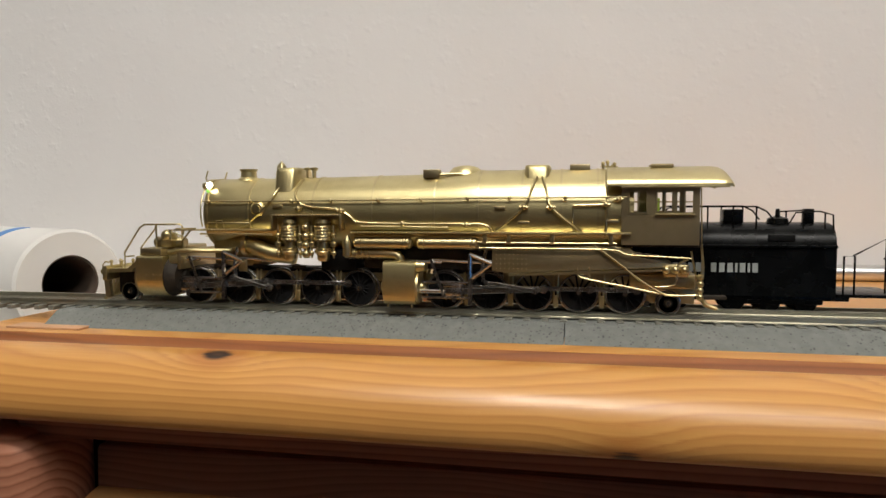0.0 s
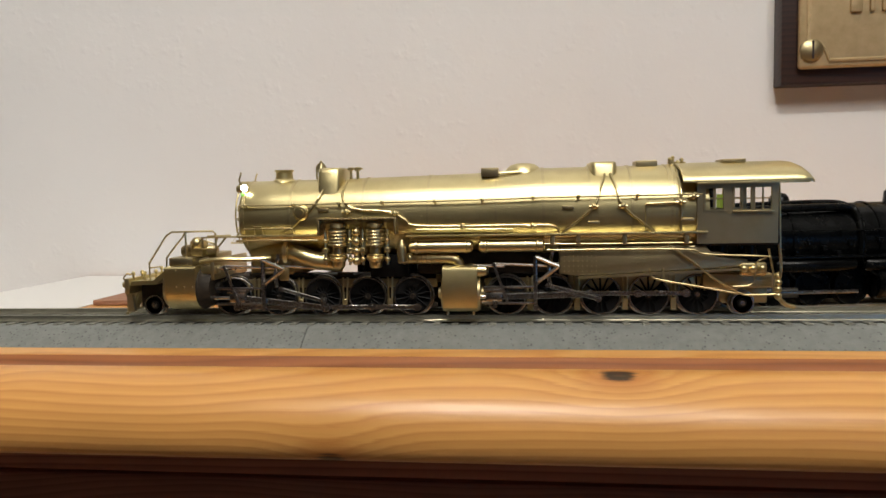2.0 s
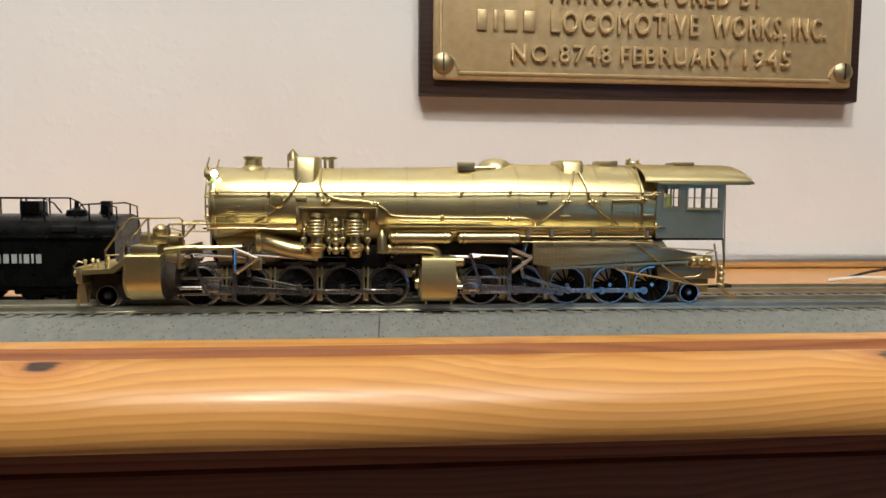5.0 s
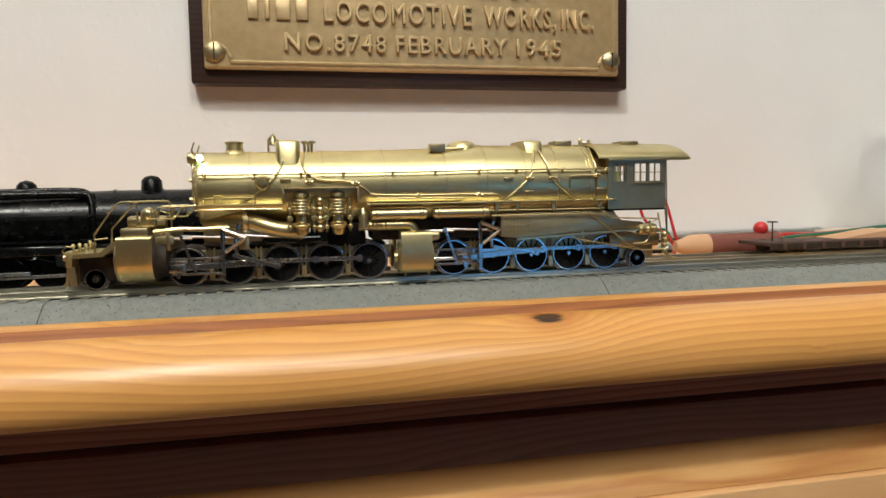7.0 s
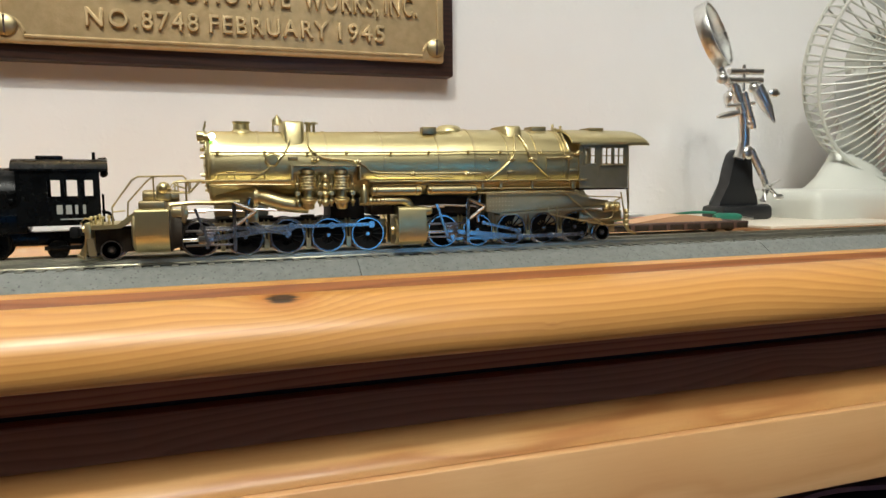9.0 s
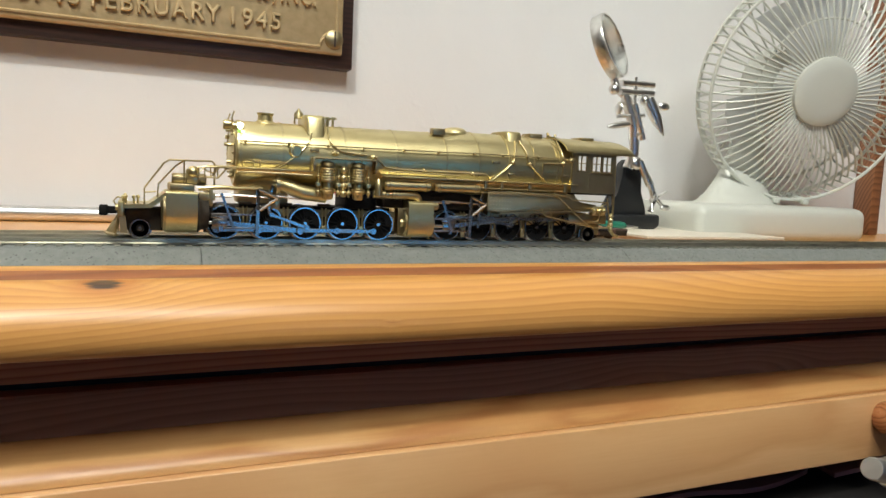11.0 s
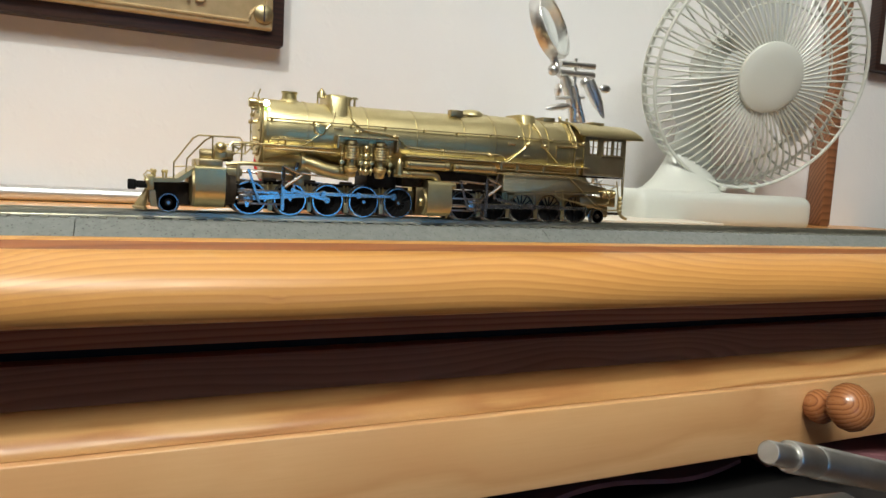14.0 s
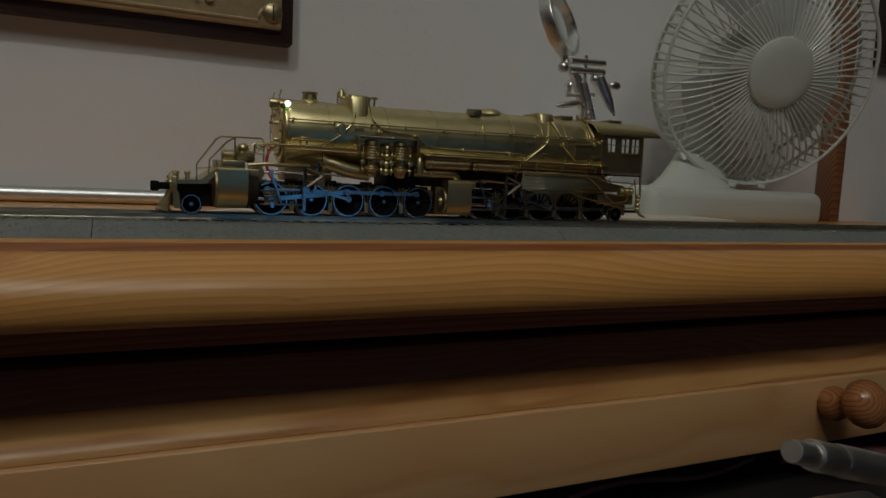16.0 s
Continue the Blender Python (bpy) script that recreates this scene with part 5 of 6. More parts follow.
        part("cylinder_head", lathe([(-103.2, 0), (-103.0, 6), (-102.4, 7.8), (-101.4, 8.2)], (0, s * 11.2, 11.2), "X", 32), BRASS_DULL, cyl)
        part("valve_chest", box(-100, -90.4, s * 18.0 if s < 0 else 4, -4 if s < 0 else 18.0, 20.05, 23.4, 0.6), BRASS_DULL, cyl, "dull brass valve chest")
        rv = bmesh.new()
        for z in (5.8, 12.4, 18.6):
            for x in (-100.2, -96.8, -93.6, -90.4):
                ball((x, s * 19.1, z), 0.28, rv, 6)
        tagged(part("cylinder_rivets", rv, BRASS_FINE, cyl), kind="stuff")
        bm = bmesh.new()
        run([(s * 3, 19.2), (s * 16.6, 19.2), (s * 17.7, 18.6), (s * 18.2, 17.4), (s * 18.2, 6.0), (s * 17.4, 3.8), (s * 15.4, 2.4), (s * 12, 2.0), (s * 3, 2.0)], 4.4, 17.0, bm)
        hp = part("high_pressure_cylinder", bm, BRASS, L, "bright brass middle cylinder", 25)
        part("cylinder_head", lathe([(2.0, 0), (2.2, 2.0), (3.4, 2.2), (3.6, 5.6), (4.4, 6.2)], (0, s * 11.4, 8.6), "X", 28), BRASS_FINE, hp)
        part("cylinder_cover", lathe([(17.0, 6.4), (17.8, 6.2), (18.2, 2.2), (19.8, 2.0), (19.8, 0)], (0, s * 11.4, 8.6), "X", 28), BRASS_FINE, hp)
        part("valve_end", lathe([(17.0, 2.2), (20.2, 2.0), (21.0, 1.0), (21.0, 0)], (0, s * 13.5, 17.0), "X", 18), BRASS_FINE, hp)
        for x in (6, 15.5):
            part("cock", rod((x, s * 16.5, 1.2), (x, s * 16.5, 2.6), 0.5, seg=8), BRASS_FINE, hp)
    line([(-88.8, -15, 21.5), (-80, -15.4, 22.4), (-72, -14.2, 22.2), (-62, -12, 22.4)], 0.9, BRASS, "steam_pipe")
    part("cross_beam", box(-84.5, -83, -16, 16, 14.5, 22.5, 0.3), BRASS_DULL, L)
    part("valve_spindle_guide", box(-88.5, -82, -15.6, -12, 16.8, 20.0, 0.4), BRASS_FINE, L)
    part("hand_brake", box(-58.5, -54.6, -13.4, -12.6, 13.8, 19.5, 0.5), BRASS_FINE, L)
    # front deck, pilot, steps
    deck = plate([(-117.5, 14.2), (-108, 14.6), (-101.5, 19.6), (-101.5, 17.0), (-107, 13.0), (-117.5, 12.6)], -15.5, 15.5)
    part("front_deck", deck, BRASS, L, "sloping brass front deck")
    part("pilot_beam", box(-119.4, -117.2, -16.5, 16.5, 9.4, 15.4, 0.3), BRASS, L)
    for y in (-15.2, 15.2):
        part("corner_step", plate([(-119, 9.4), (-116.6, 9.4), (-115.8, 2.6), (-118.4, 2.6)], y - 0.8, y + 0.8), BRASS_DULL, L)
        part("poling_pocket", rod((-120.2, y, 13.0), (-119.2, y, 13.0), 1.2), BRASS_FINE, L)
    for i in range(13):
        y = -13.2 + i * 2.2
        part("pilot_bar", rod((-119.4, y, 9.4), (-124.2 + abs(y) * 0.28, y * 0.95, 1.6), 0.55, seg=6), BRASS_FINE, L)
    part("pilot_foot", pipe([(-120.0, -14, 1.6), (-123.2, -6, 1.5), (-124.4, 0, 1.5), (-123.2, 6, 1.5), (-120.0, 14, 1.6)], 0.7), BRASS_FINE, L)
    cp = part("coupler", box(-124.0, -119, -1.6, 1.6, 9.6, 12.6, 0.4), WHEEL_BLACK, L, "black knuckle coupler")
    part("coupler_knuckle", box(-127, -123.6, -2.6, 2.0, 8.8, 13.2, 0.7), WHEEL_BLACK, cp)
    fit = bmesh.new()
    for x, y in ((-117.4, -13), (-116.6, -8), (-117.2, 8), (-113.5, -11.5), (-112, -6)):
        rod((x, y, 14.4), (x, y, 17.0), 0.45, bm=fit, seg=8)
        ball((x, y, 17.2), 0.8, fit, 8)
    pipe([(-119.8, -14, 13.6), (-121, -14, 15.4), (-119.5, -14, 17.2), (-117.8, -14, 16.8)], 0.35, fit, 6)
    part("deck_fittings", fit, BRASS_FINE, L)
    for s in (-1,):
        y = s * 14.8
        part("step_rail", pipe([(-109.6, y, 14.4), (-109.6, y, 21.2), (-102.2, y, 31.6), (-100.0, y, 33.0), (-83.4, y, 33.2), (-82.4, y, 32.2), (-82.4, y, 22.5)], 0.38, seg=6), BRASS_FINE, L, "thin brass stair rail")
        part("step_rail", pipe([(-109.6, y, 19.4), (-105, y, 19.8)], 0.3, seg=6), BRASS_FINE, L)
        part("rail_post", rod((-94.4, y, 20.1), (-94.4, y, 33.0), 0.35, seg=6), BRASS_FINE, L)
        y2 = s * 11.4
        part("stair_rail", pipe([(-104.6, y2, 16.5), (-104.2, y2, 23.0), (-97.4, y2, 30.8), (-94.4, y, 33.0)], 0.35, seg=6), BRASS_FINE, L)
    part("front_pump", box(-93.6, -88.2, -13.6, -8.4, 23.4, 29.6, 0.8), BRASS_FINE, L)
    part("front_gauge", ball((-90.8, -12.4, 28.4), 2.6, seg=14), BRASS_FINE, L)
    part("reservoir", lathe([(-99, 0), (-99, 2.0), (-98.2, 2.5), (-86, 2.5), (-85.2, 2.0), (-85.2, 0)], (0, -8, 25.2), "X", 20), BRASS_DULL, L)
    part("smokebox_step", pipe([(-76.5, -14.6, 31.4), (-85.5, -14.8, 31.2), (-86.2, -14.8, 29.4), (-82.5, -14.8, 28.2), (-81.5, -14.8, 31.2)], 0.4, seg=6), BRASS_FINE, L)
    # marker lamps and headlight
    for s in (-1, 1):
        lm = part("marker_lamp", lathe([(-75.0, 0), (-75.0, 1.3), (-73.8, 1.6), (-71.0, 1.6), (-70.4, 0)], (0, s * 9.8, BOILER_Z + 11.6), "X", 16), BRASS_FINE, L, "small lit marker lamp")
        part("lamp_glow", ball((-71.8, s * 11.0, BOILER_Z + 11.9), 1.35, seg=12), LAMP_GLOW, lm, "glowing white lamp lens")
        part("green_jewel", ball((-72.2, s * 11.6, BOILER_Z + 9.6), 0.75, seg=10), GREEN_JEWEL, lm, "green lamp jewel")
        part("flag_bracket", pipe([(-73.8, s * 8, BOILER_Z + 12), (-75.0, s * 8, BOILER_Z + 15), (-74.0, s * 8, BOILER_Z + 18)], 0.35, seg=6), BRASS_FINE, lm)
    hl = part("headlight", lathe([(-77.8, 0), (-77.7, 1.9), (-77.0, 2.2), (-73.8, 2.1), (-73.5, 0)], (0, 0, BOILER_Z + 12.6), "X", 20), BRASS_FINE, L, "round brass headlight")
    part("headlight_bracket", box(-76.6, -73.4, -1.2, 1.2, BOILER_Z + 9.4, BOILER_Z + 10.5, 0.2), BRASS_FINE, hl)
    fittings = bmesh.new()
    for a in (35, 75, 150, 210, 300):
        p = (0, 7.4 * math.cos(radians(a)), BOILER_Z + 7.4 * math.sin(radians(a)))
        rod((-76.6, p[1], p[2]), (-73.8, p[1], p[2]), 0.8, bm=fittings, seg=8)
    part("door_fittings", fittings, BRASS_FINE, L)
    # cab
    x0, x1, z0, z1 = 93.6, 120.4, 26.2, 47.0
    w1, w2 = (96.0, 102.6), (105.6, 118.4)
    wz0, wz1 = 37.6, 45.6
    for s in (-1, 1):
        y0, y1 = (s * 17.6, s * 16.9) if s < 0 else (16.9, 17.6)
        bm = bmesh.new()
        for a, b, c, d in ((x0, x1, z0, wz0), (x0, x1, wz1, z1), (x0, w1[0], wz0, wz1), (w1[1], w2[0], wz0, wz1), (w2[1], x1, wz0, wz1)):
            box(a, b, y0, y1, c, d, 0, bm)
        bmesh.ops.remove_doubles(bm, verts=list(bm.verts), dist=1e-6)
        side = part("cab_side", bm, BRASS_DULL, L, "plain dull brass cab side with windows")
        for k, (a, b) in enumerate((w1, (w2[0], 111.7), (112.3, w2[1]))):
            fr = bmesh.new()
            for e in (a, b):
                box(e - 0.35, e + 0.35, y0 - 0.3, y1, wz0 - 0.3, wz1 + 0.3, 0, fr)
            for e in (wz0, wz1):
                box(a, b, y0 - 0.25, y1, e - 0.3, e + 0.3, 0, fr)
            box((a + b) / 2 - 0.22, (a + b) / 2 + 0.22, y0, y1, wz0, wz1, 0, fr)
            box(a, b, y0, y1, wz0 + 3.8, wz0 + 4.2, 0, fr)
            part("window_frame", fr, BRASS_DULL, side, "paned window frame")
        rv = bmesh.new()
        for i in range(17):
            ball((94.4 + i * 1.6, s * 17.65, 26.9), 0.2, rv, 6)
            ball((94.4 + i * 1.6, s * 17.65, 36.6), 0.2, rv, 6)
        for j in range(7):
            ball((94.3, s * 17.65, 27.4 + j * 1.5), 0.2, rv, 6)
            ball((104.2, s * 17.65, 27.4 + j * 1.5), 0.2, rv, 6)
        tagged(part("cab_rivets", rv, BRASS_DULL, side), kind="stuff")
        part("arm_rest", box(105.2, 118.8, s * 18.2 - 0.5, s * 18.2 + 0.5, 36.9, 37.4, 0.1), BRASS_FINE, side)
    roof = bmesh.new()
    ring0 = None
    for xr, high, wide in ((88.5, 1.0, 1.0), (108, 1.0, 1.0), (125.6, 1.0, 1.0), (128.0, 0.96, 1.0), (129.6, 0.84, 1.0), (130.6, 0.64, 1.0), (131.2, 0.38, 0.99), (131.5, 0.10, 0.97)):
        arc = [(y * wide, 47.4 + 7.4 * high * math.sqrt(max(0.0, 1 - (y / 19.6) ** 2)) ** 1.15) for y in [-19.4 + i * 38.8 / 28 for i in range(29)]]
        ring = [roof.verts.new(Vector((xr, y, z)) * MM) for y, z in arc + [(y, z - 0.8) for y, z in reversed(arc)]]
        if ring0:
            for k in range(len(ring)):
                roof.faces.new((ring0[k], ring0[(k + 1) % len(ring)], ring[(k + 1) % len(ring)], ring[k]))
        else:
            roof.faces.new(ring)
        ring0 = ring
    roof.faces.new(list(reversed(ring0)))
    part("cab_roof", roof, BRASS, L, "arched brass cab roof with a long overhang")
    part("roof_gutter", box(93.2, 129.8, -19.6, -18.8, 46.6, 47.3, 0.1), BRASS_FINE, L)
    part("roof_hatch", box(104.5, 112.5, -8, 2, 54.2, 55.6, 0.3), BRASS_DULL, L)
    part("cab_front", plate([(93.8, 26.2), (94.4, 26.2), (94.4, 47), (93.8, 47)], -16.8, 16.8), BRASS_DULL, L)
    part("cab_floor", box(94.4, 121, -16.8, 16.8, 25.4, 26.1), DARK, L)
    part("backhead", box(94.5, 98.6, -9, 9, 26.2, 44, 1.0), BRASS_DULL, L)
    # Glowing block added for the faint yellow-green showing through the cab window.
    part("cab_glow_block", box(107, 109, 4, 9, 38, 43), GREEN_CAB_GLOW, L, "added glowing block, green behind the cab window")
    # under the cab: valves, injector, steps, pipes
    inj = part("injector", box(108.5, 117.5, -16.4, -13, 14.6, 19.4, 1.0), BRASS_FINE, L, "brass injector")
    for x in (109.5, 112.5, 115.6):
        part("injector_nut", ball((x, -16.6, 17.2), 1.5, seg=8), BRASS_FINE, inj)
    line([(121.5, -15.4, 26), (122.2, -15.6, 16), (120.6, -15.8, 10), (122.2, -15.6, 6.4)], 0.6)
    line([(118, -15.6, 24), (119.8, -15.8, 14), (119.6, -15.8, 8)], 0.5)
    line([(120.8, -17.2, 46.5), (121.2, -17.2, 30), (121.4, -17.2, 16), (120.4, -16.8, 14)], 0.35, BRASS_FINE, "cab_handrail")
    line([(117, -16.4, 21), (113.5, -16.6, 19), (112.5, -16.6, 12), (106, -16.4, 11)], 0.4)
    cl = bmesh.new()
    for z in (7.5, 9.8, 12.2, 14.5):
        ball((121.2, -15.8, z), 1.35, cl, 8)
    part("hose_fittings", cl, BRASS_FINE, L)
    part("rear_hose", pipe(bend([(121.6, -15, 7), (123.6, -15.2, 4.6), (127, -15, 3.4)], 5), 0.8), BRASS_FINE, L)
    # the long sand and steam pipes over the rear drivers
    line([(84, -17.0, 26), (92, -16.8, 20), (101, -16.6, 13), (108, -16.4, 8.8), (112, -16.2, 8.0), (121, -16, 8.2)], 0.5)
    line([(78, -16.4, 17.4), (78.6, -16.6, 14.6), (83, -16.6, 13.2), (97, -16.4, 10.6), (108, -16.2, 8.4)], 0.5)
    line([(82.5, -16.4, 17.6), (82.6, -16.6, 14)], 0.6)
    part("trailing_truck_frame", box(100, 121, -6, 6, 3.5, 9.5, 0.6), BRASS_DULL, L)
    part("rear_draw_bar", box(119, 133, -2, 2, 4.8, 6.2, 0.3), DARK, L)
    part("rear_frame", box(97, 121, -12, 12, 9.8, 15, 0.6), BRASS_DULL, L)
    part("truck_spoke_frame", box(-117, -101, -9, 9, 3.2, 12.6, 0.6), DARK, L)
    # wheels and rods
    run_front = engine_unit(L, FRONT_AXLES, -83.4, "front")
    run_rear = engine_unit(L, REAR_AXLES, 18.8, "rear")
    trucks = [wheelset(L, -111.2, 4.1, 4.1, 10.0, 2.8, 6, "truck_wheelset"), wheelset(L, 111.2, 4.1, 4.1, 10.0, 2.8, 6, "truck_wheelset")]
    return L, run_front, run_rear, trucks


LOCO, GEAR_FRONT, GEAR_REAR, TRUCKS = brass_locomotive()

# ---- the black cab-forward locomotive and its tender on the back track ----
def black_locomotive():
    B = thing("black_locomotive", "satin black model steam locomotive with its cab in front", "model locomotive", at=(0.308 - 0.2914 * math.cos(radians(8)), 0.0545 - 0.2914 * math.sin(radians(8)), (TOP + 4.45) * MM))
    B.rotation_euler = (0, 0, radians(8))
    B.scale = (0.94, 1, 1)
    z = 27.8
    part("boiler", lathe([(212, 0), (211.5, 11.5), (213, 13.0), (230, 13.2), (260, 13.8), (300, 15.0), (372, 15.0), (372, 0)], (0, 0, z), "X", 48), BLACK, B, "satin black boiler", 30)
    part("smokebox_door", lathe([(209.6, 0), (210, 5), (211.6, 9)], (0, 0, z), "X", 28), BLACK, B)
    for x in (216, 228, 243, 262, 281, 300, 322, 345):
        r = 13.2 if x < 250 else 14 if x < 290 else 15.1
        part("boiler_band", lathe([(x - 0.6, r - 0.5), (x - 0.6, r + 0.35), (x + 0.6, r + 0.35), (x + 0.6, r - 0.5)], (0, 0, z), "X", 40), BLACK, B)
    part("smokestack", lathe([(z + 12, 5), (z + 14, 3.8), (z + 21.5, 3.6), (z + 22.2, 4.2), (z + 22.8, 4.2), (z + 22.8, 3)], (228, 0, 0), "Z", 20), BLACK, B)
    for x, r, h in ((262, 4.6, 20.0), (316.5, 5.2, 21.8), (340, 5.0, 21.8)):
        part("dome", lathe([(z + 11, r + 1.2), (z + 14.5, r), (z + h - 2.5, r * 0.92), (z + h - 0.8, r * 0.6), (z + h, 0)], (x, 0, 0), "Z", 24), BLACK, B, "round black dome")
    part("feedwater_pipe", pipe(bend([(236, -11.6, z + 9), (238, -10.6, z + 12.2), (250, -10.2, z + 13), (285, -10.2, z + 13.2), (290, -11.6, z + 11), (291, -14.6, z + 2), (291, -15, z - 6)], 5), 1.7, seg=10), BLACK, B)
    part("feedwater_pipe", pipe(bend([(238, -5, z + 14.4), (262, -5, z + 15), (284, -5.6, z + 15), (291, -9, z + 12.5)], 5), 1.3, seg=10), BLACK, B)
    part("handrail", pipe([(208, -14.6, z + 4), (300, -16.2, z + 4), (370, -16.2, z + 4)], 0.35, seg=6), BLACK, B)
    for x in range(214, 372, 17):
        part("handrail_post", rod((x, -13, z + 4), (x, -16.2 if x > 290 else -15, z + 4), 0.4, seg=6), BLACK, B)
    part("running_board", box(206, 372, -17.5, 17.5, 20.4, 21.4, 0.2), BLACK, B)
    part("firebox", box(318, 372, -14.5, 14.5, 12.5, 27, 1.5), BLACK, B)
    for x0, x1 in ((222, 250), (252, 288), (292, 316)):
        part("air_tank", lathe([(x0, 0), (x0, 2.2), (x0 + 1, 2.9), (x1 - 1, 2.9), (x1, 2.2), (x1, 0)], (0, -15, 17.4), "X", 16), BLACK, B)
    for x in (228, 241):
        part("air_pump", lathe([(14, 3), (19, 3.4), (20, 2), (22, 2), (23, 3.6), (29, 3.6), (30, 1.6)], (x, -14.6, 0), "Z", 16), BLACK, B)
    part("frame", box(206, 398, -6, 6, 6.5, 12.5, 0.5), BLACK, B)
    for x in (236, 254, 272, 290, 320, 338, 356):
        w = part("driving_wheelset", lathe([(-10.4, 0), (-10.4, 8.0), (-8, 8.0), (-7.8, 8.7), (-7.4, 8.7), (-7.4, 1.2), (7.4, 1.2), (7.4, 8.7), (7.8, 8.7), (8, 8.0), (10.4, 8.0), (10.4, 0)], (x, 0, 8.0), "Y", 32), WHEEL_BLACK, B)
        part("tyre", lathe([(-10.5, 7.1), (-10.7, 7.2), (-10.7, 7.8), (-10.5, 8.0)], (x, 0, 8.0), "Y", 32), BLACK, w)
    for x0, x1 in ((236, 290), (320, 356)):
        part("side_rod", box(x0 - 2, x1 + 2, -12.4, -11.4, 5.0, 6.6, 0.3), STEEL, B, "steel coupling rod")
    for x in (222, 306):
        part("cylinder", lathe([(x - 8, 0), (x - 8, 6), (x - 7, 7), (x + 7, 7), (x + 8, 6), (x + 8, 0)], (0, -12, 9.2), "X", 24), BLACK, B)
        part("valve_chest", lathe([(x - 8.5, 0), (x - 8.5, 3), (x + 8.5, 3), (x + 8.5, 0)], (0, -13, 18), "X", 16), BLACK, B)
        part("main_rod", box(x + 8, x + 42, -13.4, -12.6, 6.6, 8.2, 0.3), STEEL, B, "steel main rod")
    for x in (212, 384, 399):
        part("truck_wheelset", lathe([(-9.8, 0), (-9.8, 4.6), (-7.6, 4.6), (-7.2, 5.1), (-7, 1), (7, 1), (7.2, 5.1), (7.6, 4.6), (9.8, 4.6), (9.8, 0)], (x, 0, 4.6), "Y", 20), BLACK, B)
    part("truck_frame", box(378, 405, -11.4, -10.4, 4.2, 6.4, 0.4), BLACK, B)
    # cab
    for s in (-1, 1):
        y0, y1 = s * 17.8, s * 17.0
        for a, b, c, d in ((368, 404, 16, 29), (368, 404, 37, 41), (368, 381, 29, 37), (386.6, 388.4, 29, 37), (394, 397, 29, 37), (401, 404, 29, 37)):
            part("cab_panel", box(a, b, min(y0, y1), max(y0, y1), c, d), BLACK, B)
        part("hand_rail", rod((405.4, s * 17.4, 14), (405.4, s * 17.4, 30), 0.4, seg=6), BLACK, B)
    arc = [(y, 40.6 + 6.4 * math.sqrt(max(0.0, 1 - (y / 19.0) ** 2))) for y in [-18.6 + i * 37.2 / 18 for i in range(19)]]
    part("cab_roof", run(arc + [(y, zz - 0.9) for y, zz in reversed(arc)], 366, 408), BLACK, B)
    bm = bmesh.new()
    for a, b, c, d in ((-17, 17, 14, 29), (-17, 17, 37, 42), (-17, -14, 29, 37), (14, 17, 29, 37), (-1.5, 1.5, 29, 37)):
        box(403.2, 404.0, a, b, c, d, 0, bm)
    part("cab_front", bm, BLACK, B)
    part("headlight", lathe([(404, 0), (404, 2.6), (407.4, 3), (408.2, 2.4), (408.2, 0)], (0, 0, 45), "X", 16), BLACK, B)
    part("roof_horn", rod((402, -6, 45), (402, -6, 50), 0.8, seg=8), BLACK, B)
    part("roof_vent", box(376, 388, -5, 5, 46.4, 48.4, 0.5), BLACK, B)
    for y in (-13, 13):
        part("marker_lamp", ball((406.4, y, 40), 1.9, seg=10), BLACK, B)
    part("cab_pipe", pipe(bend([(404.5, -12, 22), (408.5, -13, 20), (409.5, -13, 12), (408, -13, 5)], 4), 0.8), BLACK, B)
    part("pilot", box(403, 409, -15, 15, 6, 14.5, 0.8), BLACK, B)
    for i in range(9):
        part("pilot_bar", rod((408.5, -13 + i * 3.25, 7), (413.5 - abs(i - 4) * 0.8, -12 + i * 3, 1.6), 0.7, seg=6), BLACK, B)
    # road number as plain bars
    for x in (384.6, 388.6, 392.6, 396.0):
        part("number_bar", box(x, x + (2.6 if x < 392 else 1.3), -17.98, -17.82, 21.2, 25.4, 0), LETTERING, B, "white number bar")
    part("number_bar", box(386, 396, -17.98, -17.82, 18.6, 19.2, 0), LETTERING, B, "white number bar")
    # small fittings along the side
    for i in range(26):
        x = 213 + i * 6.1
        part("side_fitting", box(x - 1.1, x + 1.1, -15.8 - (i % 3) * 0.5, -13.5, 21.6 + (i * 7 % 11) * 0.5, 23.4 + (i * 7 % 11) * 0.5, 0.3), BLACK, B)
    for i in range(12):
        x = 216 + i * 12.5
        part("under_pipe", pipe([(x, -15.5, 20), (x + 2, -15.8, 14 + i % 4), (x + 8, -15.4, 12)], 0.5, seg=6), BLACK, B)
    return B


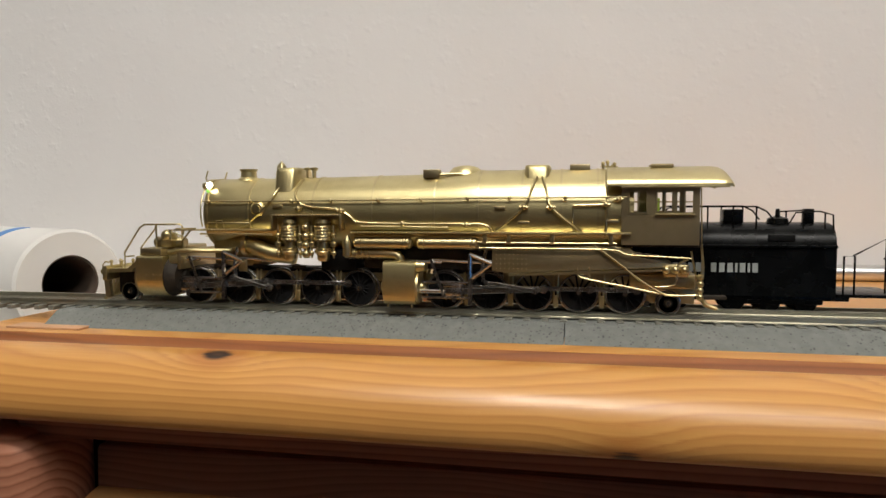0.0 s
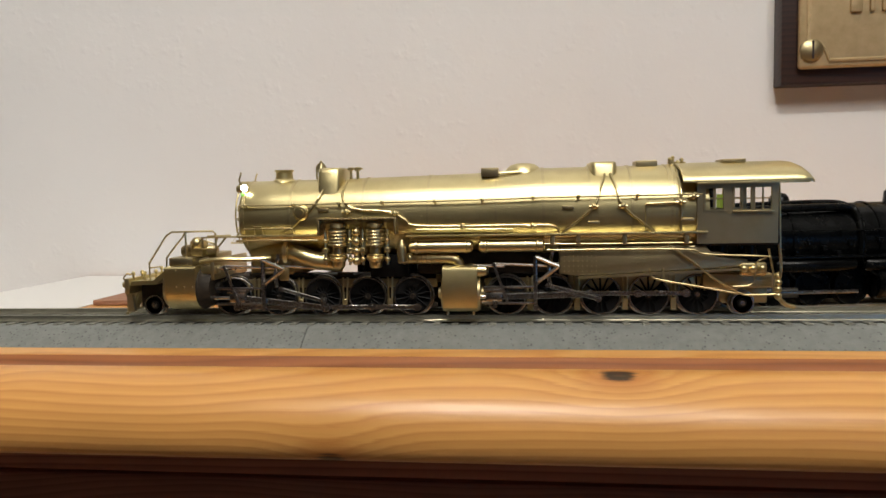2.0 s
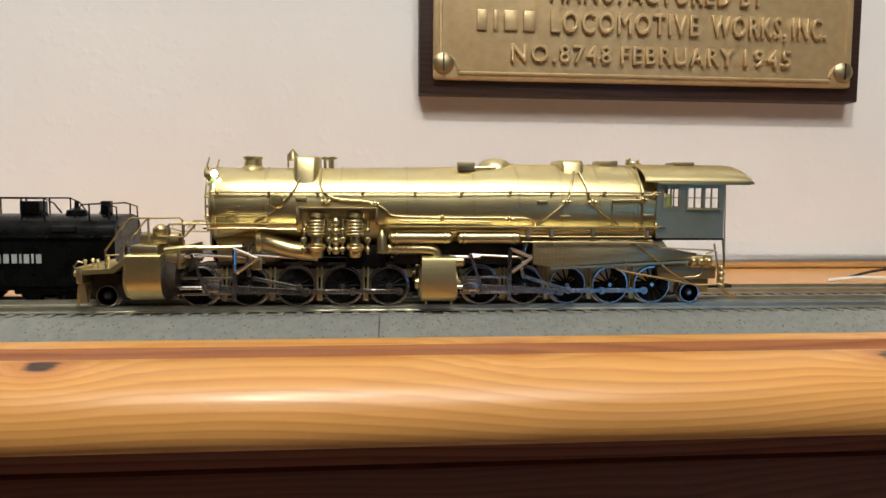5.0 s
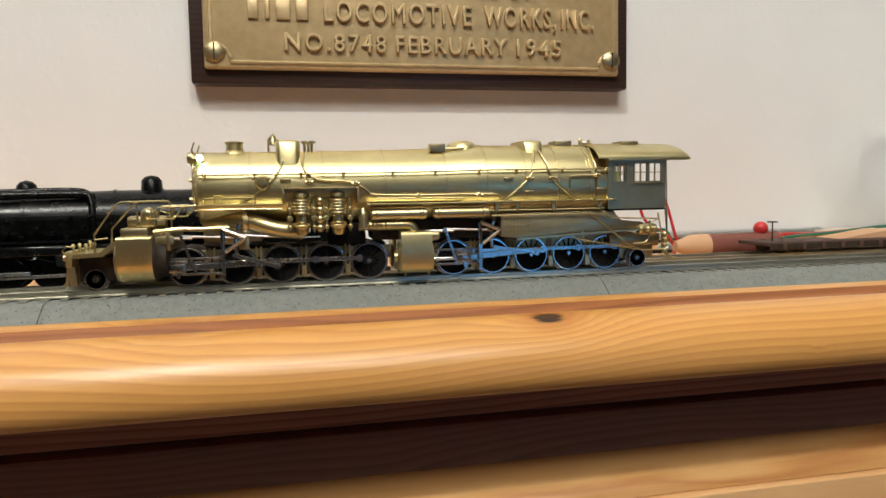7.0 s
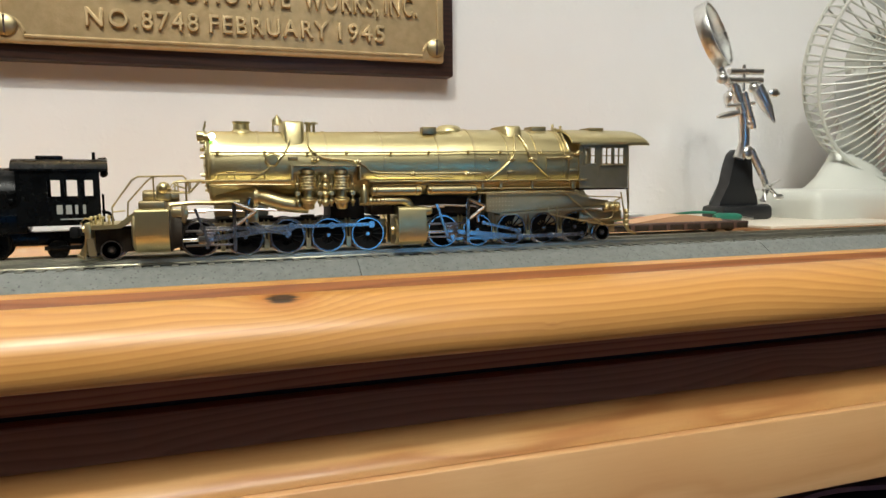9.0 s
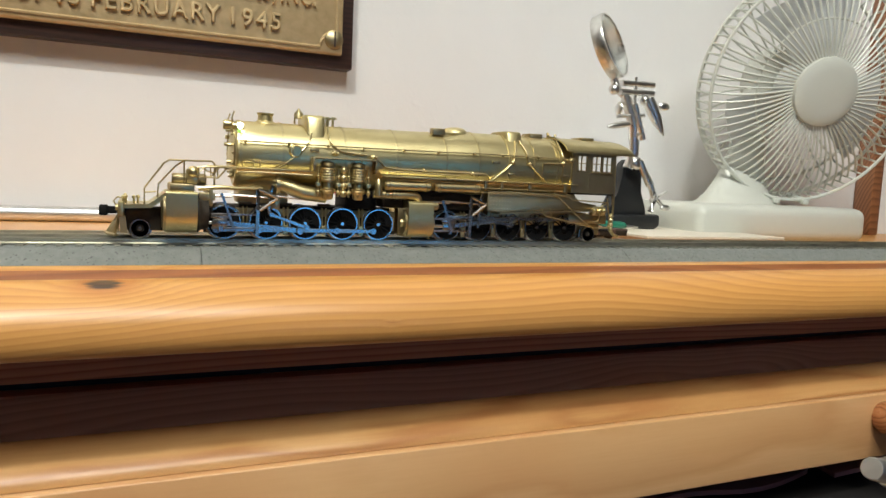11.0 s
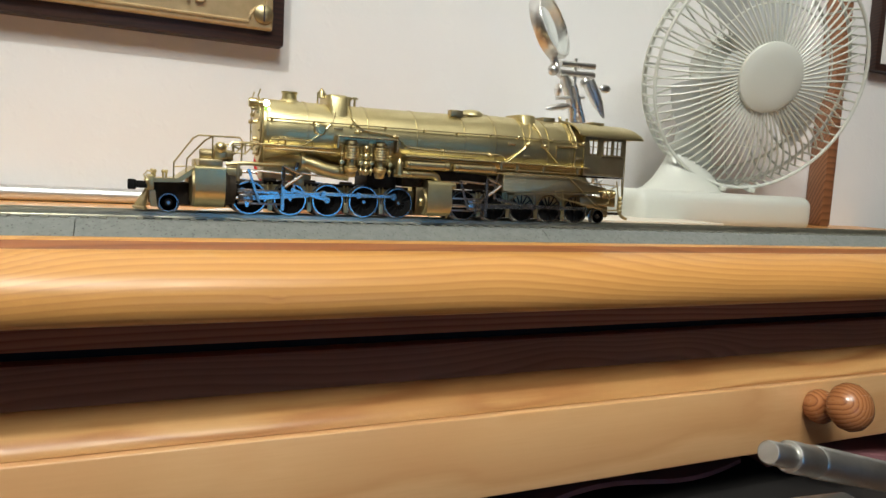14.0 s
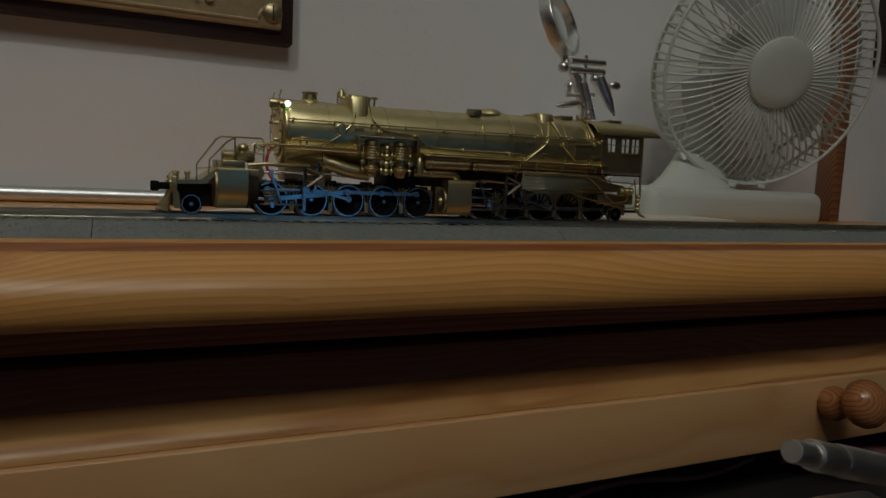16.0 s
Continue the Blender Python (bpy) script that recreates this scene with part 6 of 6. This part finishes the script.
def black_tender():
    t = thing("black_tender", "satin black model tender with white side lettering", "model tender", at=(-0.006, 0.0425, (TOP + 4.45) * MM))
    x0, x1 = 88.5, 185.5
    body = [(-16.6, 7.5), (-16.6, 27.0), (-17.6, 27.6), (-17.6, 28.2), (-16.2, 28.6), (-15.6, 31.6), (-13.6, 34.4), (-10.0, 36.4), (-5, 37.2), (5, 37.2), (10.0, 36.4), (13.6, 34.4), (15.6, 31.6), (16.2, 28.6), (17.6, 28.2), (17.6, 27.6), (16.6, 27.0), (16.6, 7.5)]
    part("tank", run(body, x0, x1), BLACK, t, "rounded black tender tank", 35)
    part("frame", box(x0 + 2, x1 + 6, -14, 14, 5.6, 7.4, 0.3), BLACK, t)
    part("end_beam", box(x0 - 3, x0, -15, 15, 6, 11, 0.5), BLACK, t)
    part("coupler", box(x0 - 8, x0 - 3, -1.6, 1.6, 7, 10, 0.5), BLACK, t)
    for xc in (x0 + 23, x1 - 23):
        tr = part("truck", box(xc - 20, xc + 20, -12.4, -10.6, 3.6, 7.0, 0.8), BLACK, t)
        for dx in (-14, 0, 14):
            part("wheelset", lathe([(-9.8, 0), (-9.8, 4.4), (-7.6, 4.4), (-7.2, 5.0), (-7, 1), (7, 1), (7.2, 5.0), (7.6, 4.4), (9.8, 4.4), (9.8, 0)], (xc + dx, 0, 4.4), "Y", 20), BLACK, tr)
    for y in (-12.5, 12.5):
        part("top_rail", pipe([(x0 + 2, y, 34.6), (x0 + 2, y, 39.0), (118, y, 39.2), (121, y, 43.4), (124, y, 44), (156, y, 44), (160, y, 42), (163, y, 38)], 0.35, seg=6), BLACK, t, "thin black tender rail")
        part("top_rail", pipe([(168, y, 36), (171, y, 41.5), (180, y, 42), (185, y, 40.5), (185.5, y, 30)], 0.35, seg=6), BLACK, t, "thin black tender rail")
        for x in (92, 104, 116, 126, 137, 147, 156, 174, 182):
            part("rail_post", rod((x, y, 34.6), (x, y, 39 if x < 120 else 43.8 if x < 160 else 41.6), 0.35, seg=6), BLACK, t)
    part("water_hatch", lathe([(36.8, 4.6), (40.2, 4.6), (40.6, 3.6), (41.4, 3.4), (42.0, 4.4), (42.8, 4.4), (43.0, 0)], (x0 + 12, 0, 0), "Z", 20), BLACK, t)
    part("hatch_lever", rod((x0 + 7, 0, 43.2), (x0 + 18, 0, 43.4), 0.6, seg=8), BLACK, t)
    part("hatch_box", box(144, 152, -8, 0, 37, 42.8, 0.4), BLACK, t)
    part("vent", lathe([(36.8, 4.5), (39, 4), (40, 1), (43, 0.8), (43, 0)], (166, -5, 0), "Z", 16), BLACK, t)
    part("rear_fitting", box(176, 180, -6, -2, 37, 43, 0.5), BLACK, t)
    part("plate", box(160, 170, -16.6, -14.8, 30.2, 32.6, 0.2), WHEEL_BLACK, t)
    part("end_ladder", pipe([(189, -14, 8), (189, -14, 24), (193, -14, 24), (193, -14, 8)], 0.4, seg=6), BLACK, t)
    part("end_rail", pipe([(193, -12, 24), (205, -12, 31), (205, -12, 9)], 0.4, seg=6), BLACK, t)
    part("end_platform", box(187, 212, -14, 14, 7.2, 8.6, 0.3), BLACK, t)
    # side lettering as plain bars
    for x in (114, 117, 120, 123, 126, 129, 132, 138, 141.2, 144.4, 147.4, 149.2, 152.2, 154):
        w = 0.9 if x in (147.4, 152.2) else 2.1
        part("letter_bar", box(x, x + w, -16.78, -16.62, 17.2, 21.0, 0), LETTERING, t, "pale lettering bar")
    return t


black_locomotive()
black_tender()


# ---- what moves ----
RUN = [(0, 0), (0.5, 29.2), (1, 58.7), (1.5, 88.7), (2, 120.1), (2.5, 150.0), (3, 180.9), (3.5, 212.1), (4, 242.0), (6.5, 388.2), (7, 415.7), (7.5, 444.0), (8, 471.3), (8.5, 497.3),
       (9, 519.8), (9.5, 542.4), (12, 624.7), (12.5, 634.8), (13, 642.3), (13.5, 647.2), (14, 650.7), (14.5, 652.5), (15, 653.2), (15.5, 653.3), (16, 653.4)]


def travelled(t):
    """How far the locomotive has run, mm: a smooth curve through RUN."""
    ts = [r[0] for r in RUN]
    xs = [r[1] for r in RUN]
    i = min(max(sum(1 for a in ts if a <= t) - 1, 0), len(ts) - 2)

    def slope(k):
        a, b = max(k - 1, 0), min(k + 1, len(ts) - 1)
        return (xs[b] - xs[a]) / (ts[b] - ts[a])

    h = ts[i + 1] - ts[i]
    u = (t - ts[i]) / h
    return ((2 * u ** 3 - 3 * u ** 2 + 1) * xs[i] + (u ** 3 - 2 * u ** 2 + u) * h * slope(i) + (-2 * u ** 3 + 3 * u ** 2) * xs[i + 1] + (u ** 3 - u ** 2) * h * slope(i + 1))


TIMES = [i / 10 for i in range(161)]
PHASE_FRONT, PHASE_REAR = -59.0, 68.0


def motions():
    walk(LOCO, [(t, pose(travelled(t) * MM, 0, 0)) for t in TIMES])
    for g, phase in ((GEAR_FRONT, PHASE_FRONT), (GEAR_REAR, PHASE_REAR)):
        turn = {t: phase + math.degrees(travelled(t) / DRIVER_R) for t in TIMES}
        for wheel, x in zip(g["drivers"], g["axles"]):
            walk(wheel, [(t, pose(x * MM, 0, AXLE_Z * MM, 0, turn[t], 0)) for t in TIMES])
        side, far, main, ret, cross, ecc = [], [], [], [], [], []
        xm = g["axles"][2]
        lx, lz = g["link_at"]
        for t in TIMES:
            a = radians(turn[t])
            px, pz = xm + CRANK * math.sin(a), AXLE_Z + CRANK * math.cos(a)
            side.append((t, pose(px * MM, 0, pz * MM)))
            far.append((t, pose((xm + CRANK * math.cos(a)) * MM, 0, (AXLE_Z - CRANK * math.sin(a)) * MM)))
            dz = pz - AXLE_Z
            main.append((t, pose(px * MM, 0, pz * MM, 0, -math.degrees(math.asin(dz / MAIN_L)), 0)))
            cross.append((t, pose((px - math.sqrt(MAIN_L ** 2 - dz ** 2)) * MM, 0, AXLE_Z * MM)))
            # return crank points back towards the axle
            ra = math.degrees(a) + 90 + 15
            ret.append((t, pose(px * MM, 0, pz * MM, 0, ra, 0)))
            r = radians(ra)
            ex, ez = px + 3.1 * math.cos(r), pz - 3.1 * math.sin(r)
            ecc.append((t, pose(ex * MM, 0, ez * MM, 0, math.degrees(math.atan2(lz - ez, ex - lx)), 0)))
        for ob, rows in ((g["side"], side), (g["far"], far), (g["main"], main), (g["return"], ret), (g["cross"], cross), (g["ecc"], ecc)):
            walk(ob, rows)
    for wheel, x in zip(TRUCKS, (-111.2, 111.2)):
        spin = [(t, pose(x * MM, 0, 4.1 * MM, 0, math.degrees(travelled(t) / 4.1), 0)) for t in [i / 20 for i in range(321)]]
        walk(wheel, spin)


motions()
